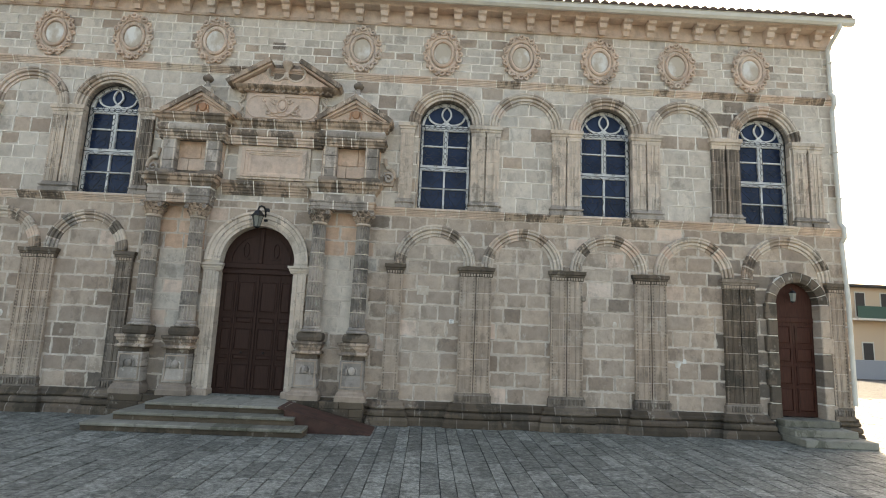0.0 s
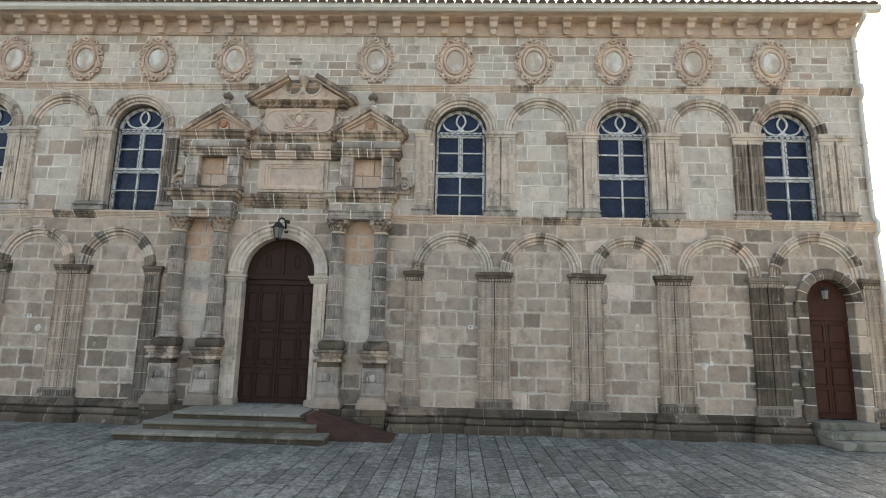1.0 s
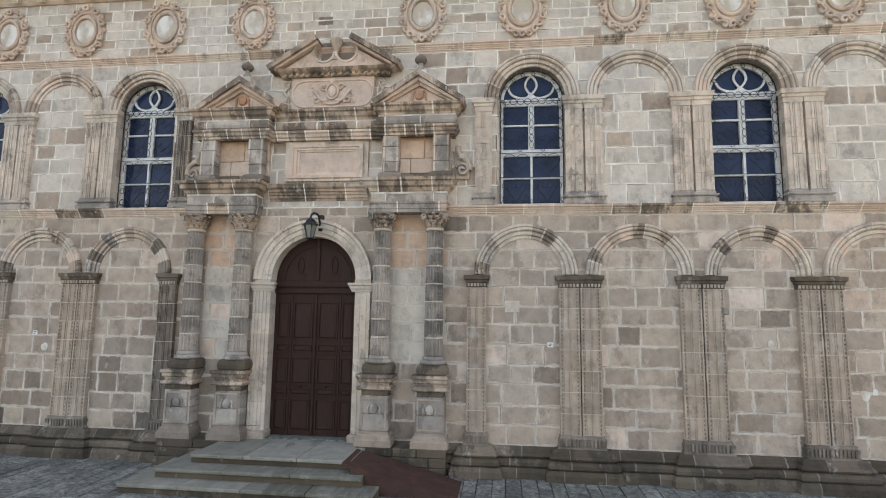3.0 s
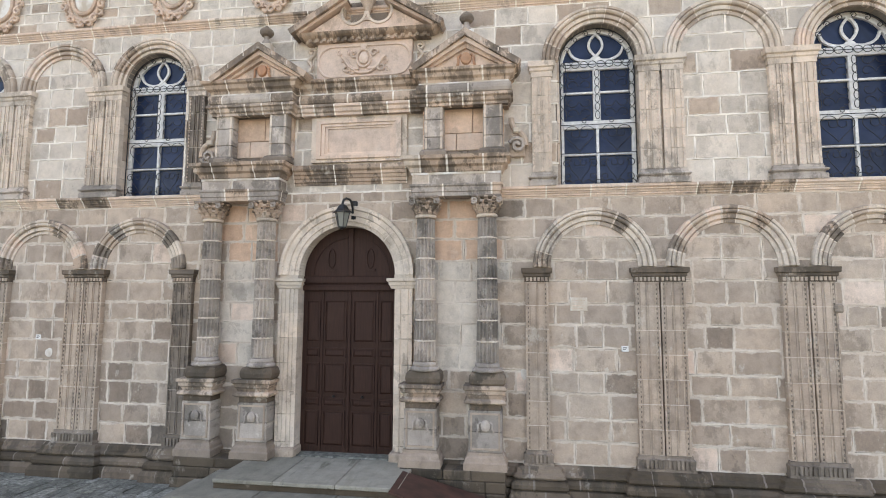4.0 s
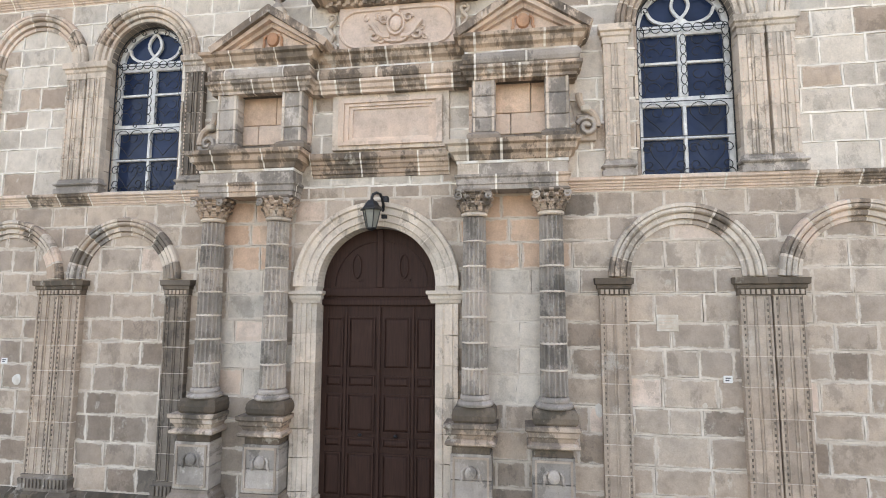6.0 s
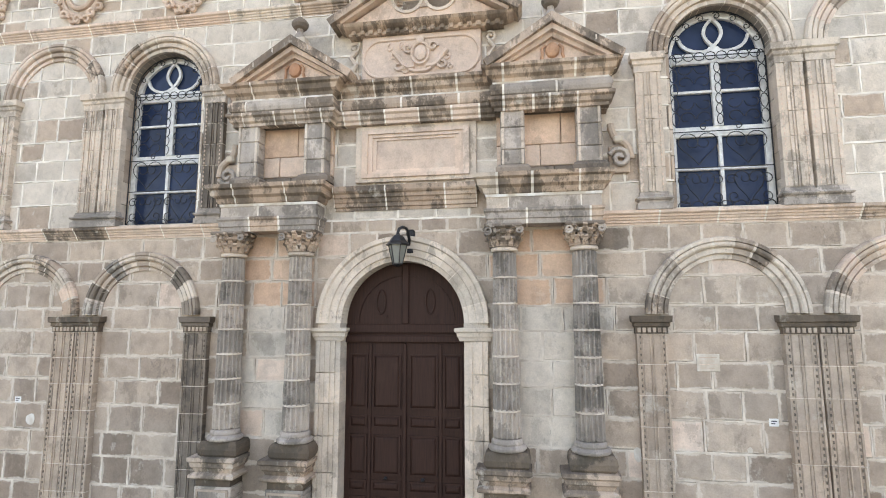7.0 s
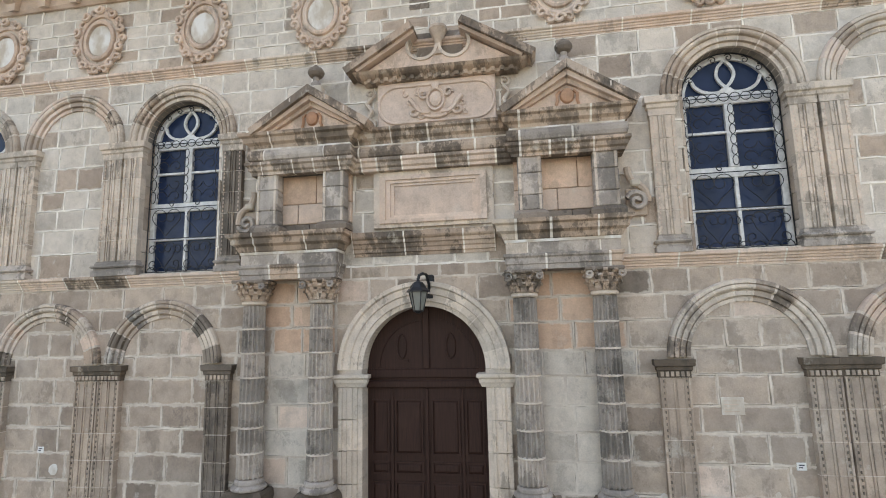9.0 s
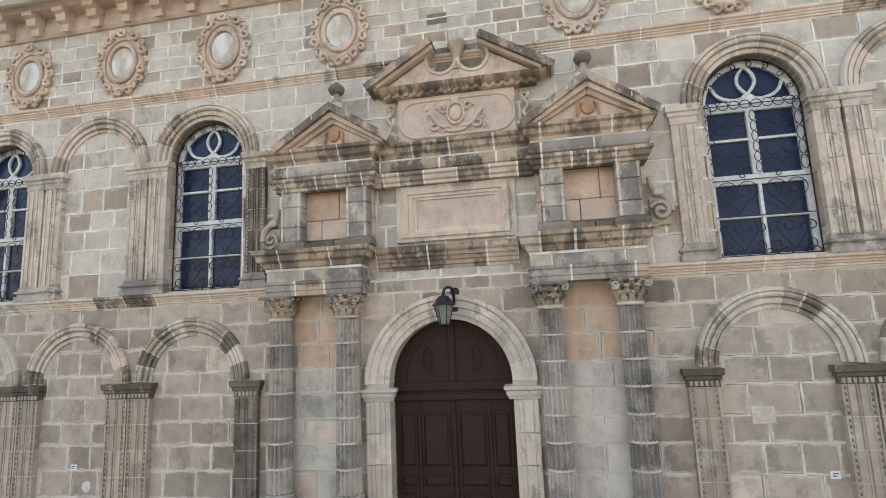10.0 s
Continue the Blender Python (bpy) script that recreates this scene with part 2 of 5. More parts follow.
def moulding(plan, profile):
    """Sweeps a profile of (out, z) along a line in plan, whose right-hand side is outside, with mitred corners."""
    bm = bmesh.new()
    pts = [Vector(p) for p in plan]
    rows = []
    for i, p in enumerate(pts):
        d0 = (p - pts[i - 1]).normalized() if i else (pts[1] - p).normalized()
        d1 = (pts[i + 1] - p).normalized() if i + 1 < len(pts) else d0
        n0, n1 = Vector((d0.y, -d0.x)), Vector((d1.y, -d1.x))
        m = (n0 + n1) / max(0.3, 1 + n0.dot(n1))
        rows.append([bm.verts.new((p.x + m.x * o, p.y + m.y * o, z)) for o, z in profile])
    k = len(profile)
    for r0, r1 in zip(rows, rows[1:]):
        for j in range(k):
            bm.faces.new((r0[j], r0[(j + 1) % k], r1[(j + 1) % k], r1[j]))
    bm.faces.new(rows[0][::-1])
    bm.faces.new(rows[-1])
    return bm


def blocks(ob, name, plan, profile, mats, wide=(0.30, 0.62), bed=None):
    """A moulding laid in blocks of several stones on a mortar bed; no joint falls near a corner."""
    low, high = min(z for _, z in profile) + 0.005, max(z for _, z in profile) - 0.005
    part("mortar_bed", moulding(plan, [(o - 0.005 if o > -0.05 else o, min(max(z, low), high)) for o, z in profile]), bed or M_POINT, ob)
    pts = [Vector(p) for p in plan]
    run = [0.0]
    for a, b in zip(pts, pts[1:]):
        run.append(run[-1] + (b - a).length)

    def at(s):
        for a, b, s0, s1 in zip(pts, pts[1:], run, run[1:]):
            if s <= s1:
                return a + (b - a) * ((s - s0) / (s1 - s0))
        return pts[-1]

    s = 0.0
    while s < run[-1] - 0.001:
        end = s + random.uniform(*wide)
        for r in run[1:-1]:
            if abs(end - r) < 0.09:
                end = r + 0.10
        if run[-1] - end < 0.2:
            end = run[-1]
        gap = random.uniform(0.006, 0.017)
        line = [at(s + gap)] + [p for p, r in zip(pts, run) if s + gap < r < end - gap] + [at(end - gap)]
        part(name, moulding(line, profile), random.choice(mats), ob)
        s = end


def add_ring(bm, cx, cz, profile, a0, a1, n, squash=1.0):
    """A part of an arch: a closed profile of (radius, y), turned about (cx, cz) in the wall's plane, from a0 to a1 degrees."""
    rows = []
    for i in range(n + 1):
        a = radians(a0 + (a1 - a0) * i / n)
        rows.append([bm.verts.new((cx + r * math.cos(a), y, cz + r * math.sin(a) * squash)) for r, y in profile])
    k = len(profile)
    for r0, r1 in zip(rows, rows[1:]):
        for j in range(k):
            bm.faces.new((r0[j], r1[j], r1[(j + 1) % k], r0[(j + 1) % k]))
    if abs(a1 - a0) < 359.9:
        bm.faces.new(rows[0])
        bm.faces.new(rows[-1][::-1])
    else:
        bmesh.ops.remove_doubles(bm, verts=bm.verts[:], dist=1e-5)


def ring(*values):
    bm = bmesh.new()
    add_ring(bm, *values)
    return bm


def lathe(profile, n=24, flutes=0, depth=0.0, x=0.0, y=0.0):
    """Turns (radius, z) about the upright axis; flutes cut hollows round it."""
    bm = bmesh.new()
    rows = []
    for r, z in profile:
        row = []
        for i in range(n):
            a = 2 * math.pi * i / n
            q = r * (1 - depth * (0, 0, 0.85, 1, 1, 0.85)[i * flutes * 6 // n % 6]) if flutes else r
            row.append(bm.verts.new((x + q * math.cos(a), y + q * math.sin(a), z)))
        rows.append(row)
    for r0, r1 in zip(rows, rows[1:]):
        for i in range(n):
            bm.faces.new((r0[i], r0[(i + 1) % n], r1[(i + 1) % n], r1[i]))
    bm.faces.new(rows[0][::-1])
    bm.faces.new(rows[-1])
    return bm


def tube(points, radius, n=6, cyclic=False):
    """A round bar along points."""
    bm = bmesh.new()
    add_tube(bm, points, radius, n, cyclic)
    return bm


def add_tube(bm, points, radius, n=6, cyclic=False):
    pts = [Vector(p) for p in points]
    rows = []
    for i, p in enumerate(pts):
        before = pts[i - 1] if i or cyclic else p
        after = pts[(i + 1) % len(pts)] if i + 1 < len(pts) or cyclic else p
        d = (after - before).normalized()
        u = d.cross(Vector((0, 1, 0)))
        if u.length < 0.1:
            u = d.cross(Vector((1, 0, 0)))
        u.normalize()
        v = d.cross(u)
        rows.append([bm.verts.new(p + radius * (math.cos(2 * math.pi * k / n) * u + math.sin(2 * math.pi * k / n) * v)) for k in range(n)])
    pairs = list(zip(rows, rows[1:])) + ([(rows[-1], rows[0])] if cyclic else [])
    for r0, r1 in pairs:
        for k in range(n):
            bm.faces.new((r0[k], r0[(k + 1) % n], r1[(k + 1) % n], r1[k]))
    if not cyclic:
        bm.faces.new(rows[0][::-1])
        bm.faces.new(rows[-1])


def spiral(cx, cz, y, r0, r1, a0, a1, n=14):
    """Points of a scroll in the wall's plane."""
    return [(cx + (r0 + (r1 - r0) * i / n) * math.cos(radians(a0 + (a1 - a0) * i / n)), y, cz + (r0 + (r1 - r0) * i / n) * math.sin(radians(a0 + (a1 - a0) * i / n))) for i in range(n + 1)]


# ---- the plan of the front, in metres: x along it, its face at y = 0, z up from the square ----
LEFT, RIGHT = -16.0, 13.05
PLINTH, STRING_MID, STRING_TOP, FRIEZE, EAVES = 0.48, 4.45, 7.58, 9.04, 9.42
UPPER_SPRING, UPPER_SILL, UPPER_R, UPPER_OUT = 6.62, 4.64, 0.60, 0.86
RECESS = 0.15
WINDOWS = [-7.28, -3.62, 3.93, 7.62, 11.31]
BLINDS_UP = [-9.08, -5.44, 5.75, 9.42]
LOWER_SPRING = 3.38
BLINDS_LOW = [(-7.47, 0.88), (-5.60, 0.88), (-3.74, 0.88), (3.80, 0.90), (5.73, 0.90), (7.655, 0.86), (9.56, 0.90), (11.65, 1.01)]
MEDALLIONS = [-8.64, -6.89, -5.14, -3.37, -1.49, 1.89, 3.77, 5.61, 7.46, 9.29, 11.06]
DOOR_X, DOOR_HALF, DOOR_SPRING, DOOR_SILL = -0.06, 0.80, 3.27, 0.43
SIDE_X, SIDE_HALF, SIDE_SPRING = 11.86, 0.48, 2.88
DEPTH = 0.7


# ---- ground ----
ground = raw("ground", [(-300, -300, -0.03), (300, -300, -0.03), (300, 300, -0.03), (-300, 300, -0.03)], [(0, 1, 2, 3)], M_JOINT)
tagged(ground, "grey stone-paved square of long worn slabs", "ground", kind="structure")

# ---- the wall's core, with openings right through ----
OPENINGS_LOW = [(DOOR_X, DOOR_HALF + 0.05, 0.0, DOOR_SPRING), (SIDE_X, SIDE_HALF + 0.05, 0.0, SIDE_SPRING)]
OPENINGS_UP = [(x, UPPER_R, UPPER_SILL, UPPER_SPRING) for x in WINDOWS]


def wall_band(bm, z0, z1, openings, y0, y1):
    x = LEFT
    for cx, half, sill, spring in openings:
        add_box(bm, x, cx - half, y0, y1, z0, z1)
        if sill > z0 + 0.001:
            add_box(bm, cx - half, cx + half, y0, y1, z0, sill)
        for side in (-1, 1):
            poly = [(cx + side * half, spring), (cx + side * half, z1), (cx, z1)]
            poly += [(cx + side * half * math.sin(radians(t)), spring + half * math.cos(radians(t))) for t in range(0, 90, 9)]
            add_prism(bm, poly, y0, y1)
        x = cx + half
    add_box(bm, x, RIGHT, y0, y1, z0, z1)


bm = bmesh.new()
wall_band(bm, 0.0, STRING_MID, OPENINGS_LOW, 0.010, DEPTH)
wall_band(bm, STRING_MID, STRING_TOP, OPENINGS_UP, 0.010, DEPTH)
add_box(bm, LEFT, RIGHT, 0.010, DEPTH, STRING_TOP, EAVES + 0.2)
wall = part("wall_front", bm, M_OLD)
tagged(wall, "weathered granite ashlar church front with pale mortar joints", "wall", kind="structure")

# the rest of the building, closed round and above
for name, x0, x1, y0, y1, label in (
    ("wall_end", RIGHT - DEPTH, RIGHT, DEPTH, 14.0, "plain stone end wall of the building"),
    ("wall_far_end", LEFT, LEFT + DEPTH, DEPTH, 14.0, "plain stone far end wall of the building"),
    ("wall_back", LEFT, RIGHT, 14.0, 14.0 + DEPTH, "plain stone back wall of the building"),
):
    tagged(part(name, box(x0, x1, y0, y1, 0, EAVES + 0.2), M_WALL), label, "wall", kind="structure")
tagged(part("floor", box(LEFT + DEPTH, RIGHT - DEPTH, DEPTH, 14.0, 0.0, 0.3), M_ROOM), "dark floor inside the building", "floor", kind="structure")
tagged(part("wall_inside", box(LEFT + DEPTH, RIGHT - DEPTH, 2.2, 2.3, 0.3, EAVES), M_ROOM), "dark wall inside behind the windows", "wall", kind="structure")
tagged(part("ceiling", box(LEFT, RIGHT, DEPTH, 14.0, EAVES + 0.1, EAVES + 0.2), M_ROOM), "plain dark ceiling inside", "ceiling", kind="structure")


# ---- mouldings along the front ----
def course(name, z0, z1, out, x0, x1, label, material=M_PALE):
    h = z1 - z0
    prof = [(-0.02, z0)] + [(out * u, z0 + h * v) for u, v in ((0.2, 0), (0.2, 0.13), (0.36, 0.16), (0.36, 0.31), (0.5, 0.36), (0.56, 0.5), (0.72, 0.54), (0.74, 0.68), (0.92, 0.73), (1, 0.8), (1, 1))] + [(-0.02, z1 + 0.02)]
    ob = thing(name, 0, 0, 0, label, "string course", kind="structure")
    part("mortar_bed", moulding([(x0, 0), (x1, 0)], [(o - 0.004 if o > 0 else o, min(max(z, z0 + 0.005), z1 - 0.004)) for o, z in prof]), M_POINT, ob)
    x = x0
    while x < x1 - 0.05:
        w = min(random.uniform(0.45, 1.1), x1 - x)
        part("moulded_stone", moulding([(x + 0.011, 0), (x + w - 0.011, 0)], prof), random.choice((material, material, material, M_PALE, M_BROWN)), ob)
        x += w
    return ob


course("string_course", STRING_TOP, 7.74, 0.10, LEFT, RIGHT, "long moulded granite band under the frieze", M_ROSE)
course("string_course", STRING_MID, 4.62, 0.12, LEFT, -2.45, "moulded granite band under the upper windows", M_ROSE)
course("string_course", STRING_MID, 4.62, 0.12, 2.42, RIGHT, "moulded granite band under the upper windows", M_ROSE)


PLINTH_BREAKS = [(-8.4, 0.42), (-6.54, 0.42), (-4.69, 0.42), (-2.86, 0.24), (2.95, 0.24), (4.72, 0.42), (6.72, 0.42), (8.57, 0.42), (10.55, 0.42), (12.72, 0.22)]


def plinth(x0, x1):
    """A footing of three moulded courses that steps forward under each pilaster."""
    ob = thing("plinth", 0, 0, 0, "damp dark stepped granite footing along the wall", "plinth", kind="structure")
    line = [(x0, 0.0)]
    for c, half in PLINTH_BREAKS:
        if x0 + 0.05 < c - half and c + half < x1 - 0.05:
            line += [(c - half - 0.02, 0.0), (c - half, -0.10), (c + half, -0.10), (c + half + 0.02, 0.0)]
    line.append((x1, 0.0))
    for profile, wide in (
        ([(-0.02, 0.0), (0.24, 0.0), (0.235, 0.10), (0.20, 0.165), (-0.02, 0.17)], (0.45, 1.0)),
        ([(-0.02, 0.17), (0.165, 0.17), (0.19, 0.20), (0.19, 0.25), (0.165, 0.285), (0.13, 0.30), (-0.02, 0.31)], (0.5, 1.2)),
        ([(-0.02, 0.31), (0.12, 0.31), (0.15, 0.345), (0.14, 0.38), (0.10, 0.40), (0.09, 0.45), (0.05, 0.48), (-0.02, PLINTH)], (0.5, 1.1)),
    ):
        blocks(ob, "footing_stone", line, profile, (M_DAMP, M_DAMP, M_DAMP, M_SOAK), wide, M_OLD)


plinth(LEFT, DOOR_X - 1.05)
plinth(DOOR_X + 1.05, SIDE_X - 0.75)
plinth(SIDE_X + 0.75, RIGHT)


# ---- eaves: corbels, gutter, tiles ----
cornice = thing("eaves_cornice", 0, 0, 0, "rosy carved granite cornice on paired corbels under the roof", "cornice", kind="structure")
part("bed_moulding", moulding([(LEFT, 0), (RIGHT, 0)], [(-0.02, FRIEZE - 0.05), (0.05, FRIEZE - 0.05), (0.08, FRIEZE), (0.08, EAVES), (-0.02, EAVES)]), M_ROSE, cornice)
part("eaves_slab", moulding([(LEFT, 0), (RIGHT + 0.0, 0)], [(0.08, EAVES - 0.10), (0.32, EAVES - 0.10), (0.35, EAVES - 0.04), (0.42, EAVES), (0.42, EAVES + 0.05), (-0.02, EAVES + 0.05)]), M_ROSE, cornice)
corbel_bm = prism([(0.0, 0.0), (0.0, -0.30), (0.08, -0.33), (0.10, -0.22), (0.17, -0.20), (0.19, -0.09), (0.26, -0.07), (0.27, 0.0)], -0.10, 0.10)
bmesh.ops.rotate(corbel_bm, verts=corbel_bm.verts[:], cent=(0, 0, 0), matrix=Matrix.Rotation(radians(-90), 3, "Z"))
for v in corbel_bm.verts:
    v.co.x *= 1.0 + 1.3 * min(0.0, v.co.z + 0.05)
corbel = part("corbel", corbel_bm, M_ROSE, cornice)
corbel.location = (LEFT + 0.2, -0.08, EAVES - 0.10)
k = 1
while LEFT + 0.2 + 0.568 * k < RIGHT - 0.1:
    c = new("corbel", corbel.data)
    c.parent, c.location = cornice, (LEFT + 0.2 + 0.568 * k, -0.08, EAVES - 0.10)
    k += 1

gutter = thing("gutter", 0, 0, 0, "cream painted metal gutter along the eaves", "gutter", kind="structure")
part("trough", moulding([(LEFT, -0.425), (RIGHT + 0.22, -0.425)], [(0.0, EAVES - 0.05), (0.08, EAVES - 0.07), (0.13, EAVES - 0.02), (0.14, EAVES + 0.06), (0.155, EAVES + 0.065), (0.155, EAVES + 0.08), (0.125, EAVES + 0.08), (0.11, EAVES + 0.0), (0.0, EAVES + 0.0)]), M_GUTTER, gutter)

roof = raw("roof", [(LEFT, -0.46, EAVES + 0.07), (RIGHT + 0.25, -0.46, EAVES + 0.07), (RIGHT + 0.25, 7.0, EAVES + 2.5), (LEFT, 7.0, EAVES + 2.5), (RIGHT + 0.25, 14.9, EAVES + 0.05), (LEFT, 14.9, EAVES + 0.05)], [(0, 1, 2, 3), (3, 2, 4, 5)], M_TILE)
tagged(roof, "low pitched roof of weathered clay tiles", "roof", kind="structure")
tile_bm = bmesh.new()
rows = []
for y, z, r in ((-0.60, 0.075, 0.098), (1.2, 0.075 + 1.80 * 0.33, 0.085)):
    rows.append([tile_bm.verts.new((r * math.cos(radians(t)), y, z + r * math.sin(radians(t)) * 0.9)) for t in range(0, 181, 30)])
inner = [tile_bm.verts.new((0.075 * math.cos(radians(t)), -0.60, 0.075 + 0.075 * math.sin(radians(t)) * 0.9)) for t in range(0, 181, 30)]
for i in range(6):
    tile_bm.faces.new((rows[0][i], rows[1][i], rows[1][i + 1], rows[0][i + 1]))
    tile_bm.faces.new((rows[0][i], rows[0][i + 1], inner[i + 1], inner[i]))
tile_bm.faces.new(inner)
tile = part("roof_tile", tile_bm, M_TILE, roof)
TILE_PITCH = 0.21
tile.location = (LEFT + 0.1, 0, EAVES)
k = 1
while LEFT + 0.1 + TILE_PITCH * k < RIGHT + 0.2:
    t = new("roof_tile", tile.data)
    t.parent, t.location = roof, (LEFT + 0.1 + TILE_PITCH * k, 0, EAVES)
    k += 1


# ---- arches ----
def arch(name, cx, spring, inner, outer, label, proud=0.10, count=9, reveal=0.0, material=M_PALE, kind="structure"):
    """A moulded round arch of separate voussoirs."""
    ob = thing(name, cx, 0, spring, label, "arch", "arches of the front", kind)
    w = outer - inner
    back = 0.0 + reveal
    prof = [(inner, back), (inner, -proud * 0.35), (inner + w * 0.17, -proud * 0.38), (inner + w * 0.19, -proud * 0.2), (inner + w * 0.24, -proud * 0.2), (inner + w * 0.26, -proud * 0.62), (inner + w * 0.46, -proud * 0.62),
            (inner + w * 0.48, -proud * 0.45), (inner + w * 0.52, -proud * 0.45), (inner + w * 0.55, -proud * 0.85), (inner + w * 0.62, -proud), (inner + w * 0.74, -proud), (inner + w * 0.77, -proud * 0.75), (inner + w * 0.8, -proud), (inner + w * 0.94, -proud), (outer, -proud * 0.7), (outer, 0.012), (inner + 0.1, back)]
    part("mortar_bed", ring(0, 0, [(min(max(r, inner + 0.004), outer - 0.004), y + 0.004 if y < 0 else y) for r, y in prof], 0.2, 179.8, 36), M_MORTAR, ob)
    for i in range(count):
        a0, a1 = 180 * i / count + random.uniform(0.4, 1.5), 180 * (i + 1) / count - random.uniform(0.4, 1.5)
        part("voussoir", ring(0, 0, prof, a0, a1, 4), random.choice((material, M_WALL, M_GREY, M_DARK) if -5.0 < cx < -2.0 and spring < 4 else (material, material, material, M_WALL, M_ROSE, M_BROWN)), ob)
    return ob


for x in WINDOWS:
    ob = arch("window_arch", x, UPPER_SPRING, UPPER_R, UPPER_OUT, "moulded granite round arch over an upper window", reveal=0.30)
    for s in (-1, 1):
        for k in range(6):
            z0, z1 = UPPER_SILL - UPPER_SPRING + 0.33 * k, UPPER_SILL - UPPER_SPRING + 0.33 * (k + 1)
            x0, x1 = sorted((s * (UPPER_R - random.uniform(0.006, 0.012)), s * (UPPER_R + 0.03)))
            part("jamb_stone", box(x0, x1, -0.012, 0.31, z0 + 0.005, z1 - 0.005, 0.004), random.choice((M_PALE, M_WALL)), ob)
for x in BLINDS_UP:
    arch("blind_arch", x, UPPER_SPRING, 0.60, UPPER_OUT, "moulded granite blind arch of the upper storey")
for x, r in BLINDS_LOW:
    arch("blind_arch", x, LOWER_SPRING, r - 0.26, r, "moulded granite blind arch of the lower storey", count=11)


# ---- pilasters ----
def pilaster(w, z0, z1, base_h, cap_h, label, dentils=True, proud=0.085, shaft=None):
    """A flat panelled pilaster with moulded base and capital, standing at its own origin."""
    ob = thing("pilaster", 0, 0, z0, label, "pilaster", "pilasters of the front", "structure")
    h = z1 - z0
    hw = w / 2
    courses = max(2, round((h - base_h - cap_h) / 0.33))
    step = (h - base_h - cap_h) / courses
    part("mortar_bed", box(-hw + 0.003, hw - 0.003, -proud + 0.004, 0.0, base_h, h - cap_h), M_MORTAR, ob)
    for i in range(courses):
        a, b = base_h + step * i + 0.005, base_h + step * (i + 1) - 0.005
        bm = bmesh.new()
        add_box(bm, -hw, hw, -proud, 0.01, a, b)
        ribs = ((-0.46, 0.012, 0.014), (-0.30, 0.006, 0.010), (-0.05, 0.006, 0.012), (0.05, 0.006, 0.012), (0.30, 0.006, 0.010), (0.46, 0.012, 0.014))
        if not dentils:
            ribs = ((-0.43, 0.020, 0.008), (-0.13, 0.016, 0.018), (0.0, 0.007, 0.012), (0.13, 0.016, 0.018), (0.43, 0.020, 0.008))
        for x, half, out in ribs:
            add_box(bm, x * w - half, x * w + half, -proud - out, -proud + 0.001, a, b)
        # on the lower pilasters dark stone puts the recesses' shade into the bead colour
        beads = bmesh.new()
        for s in (-1, 1):
            for j in range(5):
                z = a + (b - a) * (j + 0.5) / 5
                add_box(beads, s * 0.38 * w - 0.0065, s * 0.38 * w + 0.0065, -proud - 0.011, -proud + 0.001, z - 0.015, z + 0.015)
        part("bead_row", beads, M_DARK if dentils else M_ROSE, ob, "small beads along the edge, standing in for shaded dashes")
        part("shaft_stone", bm, shaft or (M_WALL if dentils else M_PALE), ob)
    bm = moulding([(-hw, 0.01), (-hw, -proud), (hw, -proud), (hw, 0.01)], [(0, 0), (0.05, 0), (0.05, base_h * 0.3), (0.035, base_h * 0.36), (0.045, base_h * 0.8), (0.02, base_h * 0.86), (0.02, base_h), (0, base_h)] if dentils else [(0, 0)] + [(o, base_h * v) for o, v in ((0.05, 0), (0.05, 0.34), (0.025, 0.38), (0.025, 0.5), (0.05, 0.54), (0.062, 0.62), (0.05, 0.7), (0.02, 0.74), (0.02, 0.86), (0.01, 0.9), (0.01, 1), (0, 1))])
    part("base", bm, M_DARK if dentils else M_GREY, ob)
    if dentils:
        bm = bmesh.new()
        for i in range(6):
            x = -hw + w * (i + 0.5) / 6
            add_box(bm, x - w * 0.045, x + w * 0.045, -proud - 0.062, -proud - 0.03, base_h * 0.34, base_h * 0.82)
        part("base_flutes", bm, M_DARK, ob)
    c = h - cap_h
    bm = moulding([(-hw, 0.01), (-hw, -proud), (hw, -proud), (hw, 0.01)], [(0, c), (0.012, c), (0.012, c + cap_h * 0.35), (0.03, c + cap_h * 0.42), (0.03, c + cap_h * 0.6), (0.055, c + cap_h * 0.66), (0.06, h), (0, h)])
    part("capital", bm, (M_DARK if shaft else M_SOAK) if dentils else M_PALE, ob)
    if dentils:
        bm = bmesh.new()
        for i in range(6):
            x = -hw + w * (i + 0.5) / 6
            add_box(bm, x - w * 0.05, x + w * 0.05, -proud - 0.03, -proud - 0.005, c + cap_h * 0.08, c + cap_h * 0.34)
        part("capital_flutes", bm, M_WALL, ob)
    return ob


low = pilaster(0.34, 0.43, 3.36, 0.26, 0.21, "grey panelled granite pilaster with fluted base and capital")
low.location = (2.95, 0, 0.43)
LOW_X = [12.72]
for seam in (-8.4, -6.54, -4.69, 4.72, 6.72, 8.57, 10.55):
    LOW_X += [seam - 0.18, seam + 0.18]
LOW_X.append(-2.86)
low_dark = pilaster(0.34, 0.43, 3.36, 0.26, 0.21, "soot-dark panelled granite pilaster with fluted base and capital", shaft=M_DARK)
low_dark.location = (-2.86, 0, 0.43)
low_black = pilaster(0.34, 0.43, 3.36, 0.26, 0.21, "blackened wet granite pilaster beside the side door", shaft=M_SOAK)
low_black.location = (10.37, 0, 0.43)
copy_thing(low_black, pose(10.73, -0.004, 0.433))
k = 0
for x in LOW_X:
    if not (10.2 < x < 10.9 or -2.9 < x < -2.8):
        k += 1
        copy_thing(low, pose(x, -0.004 * (k % 2), 0.43 + 0.003 * (k % 2)))
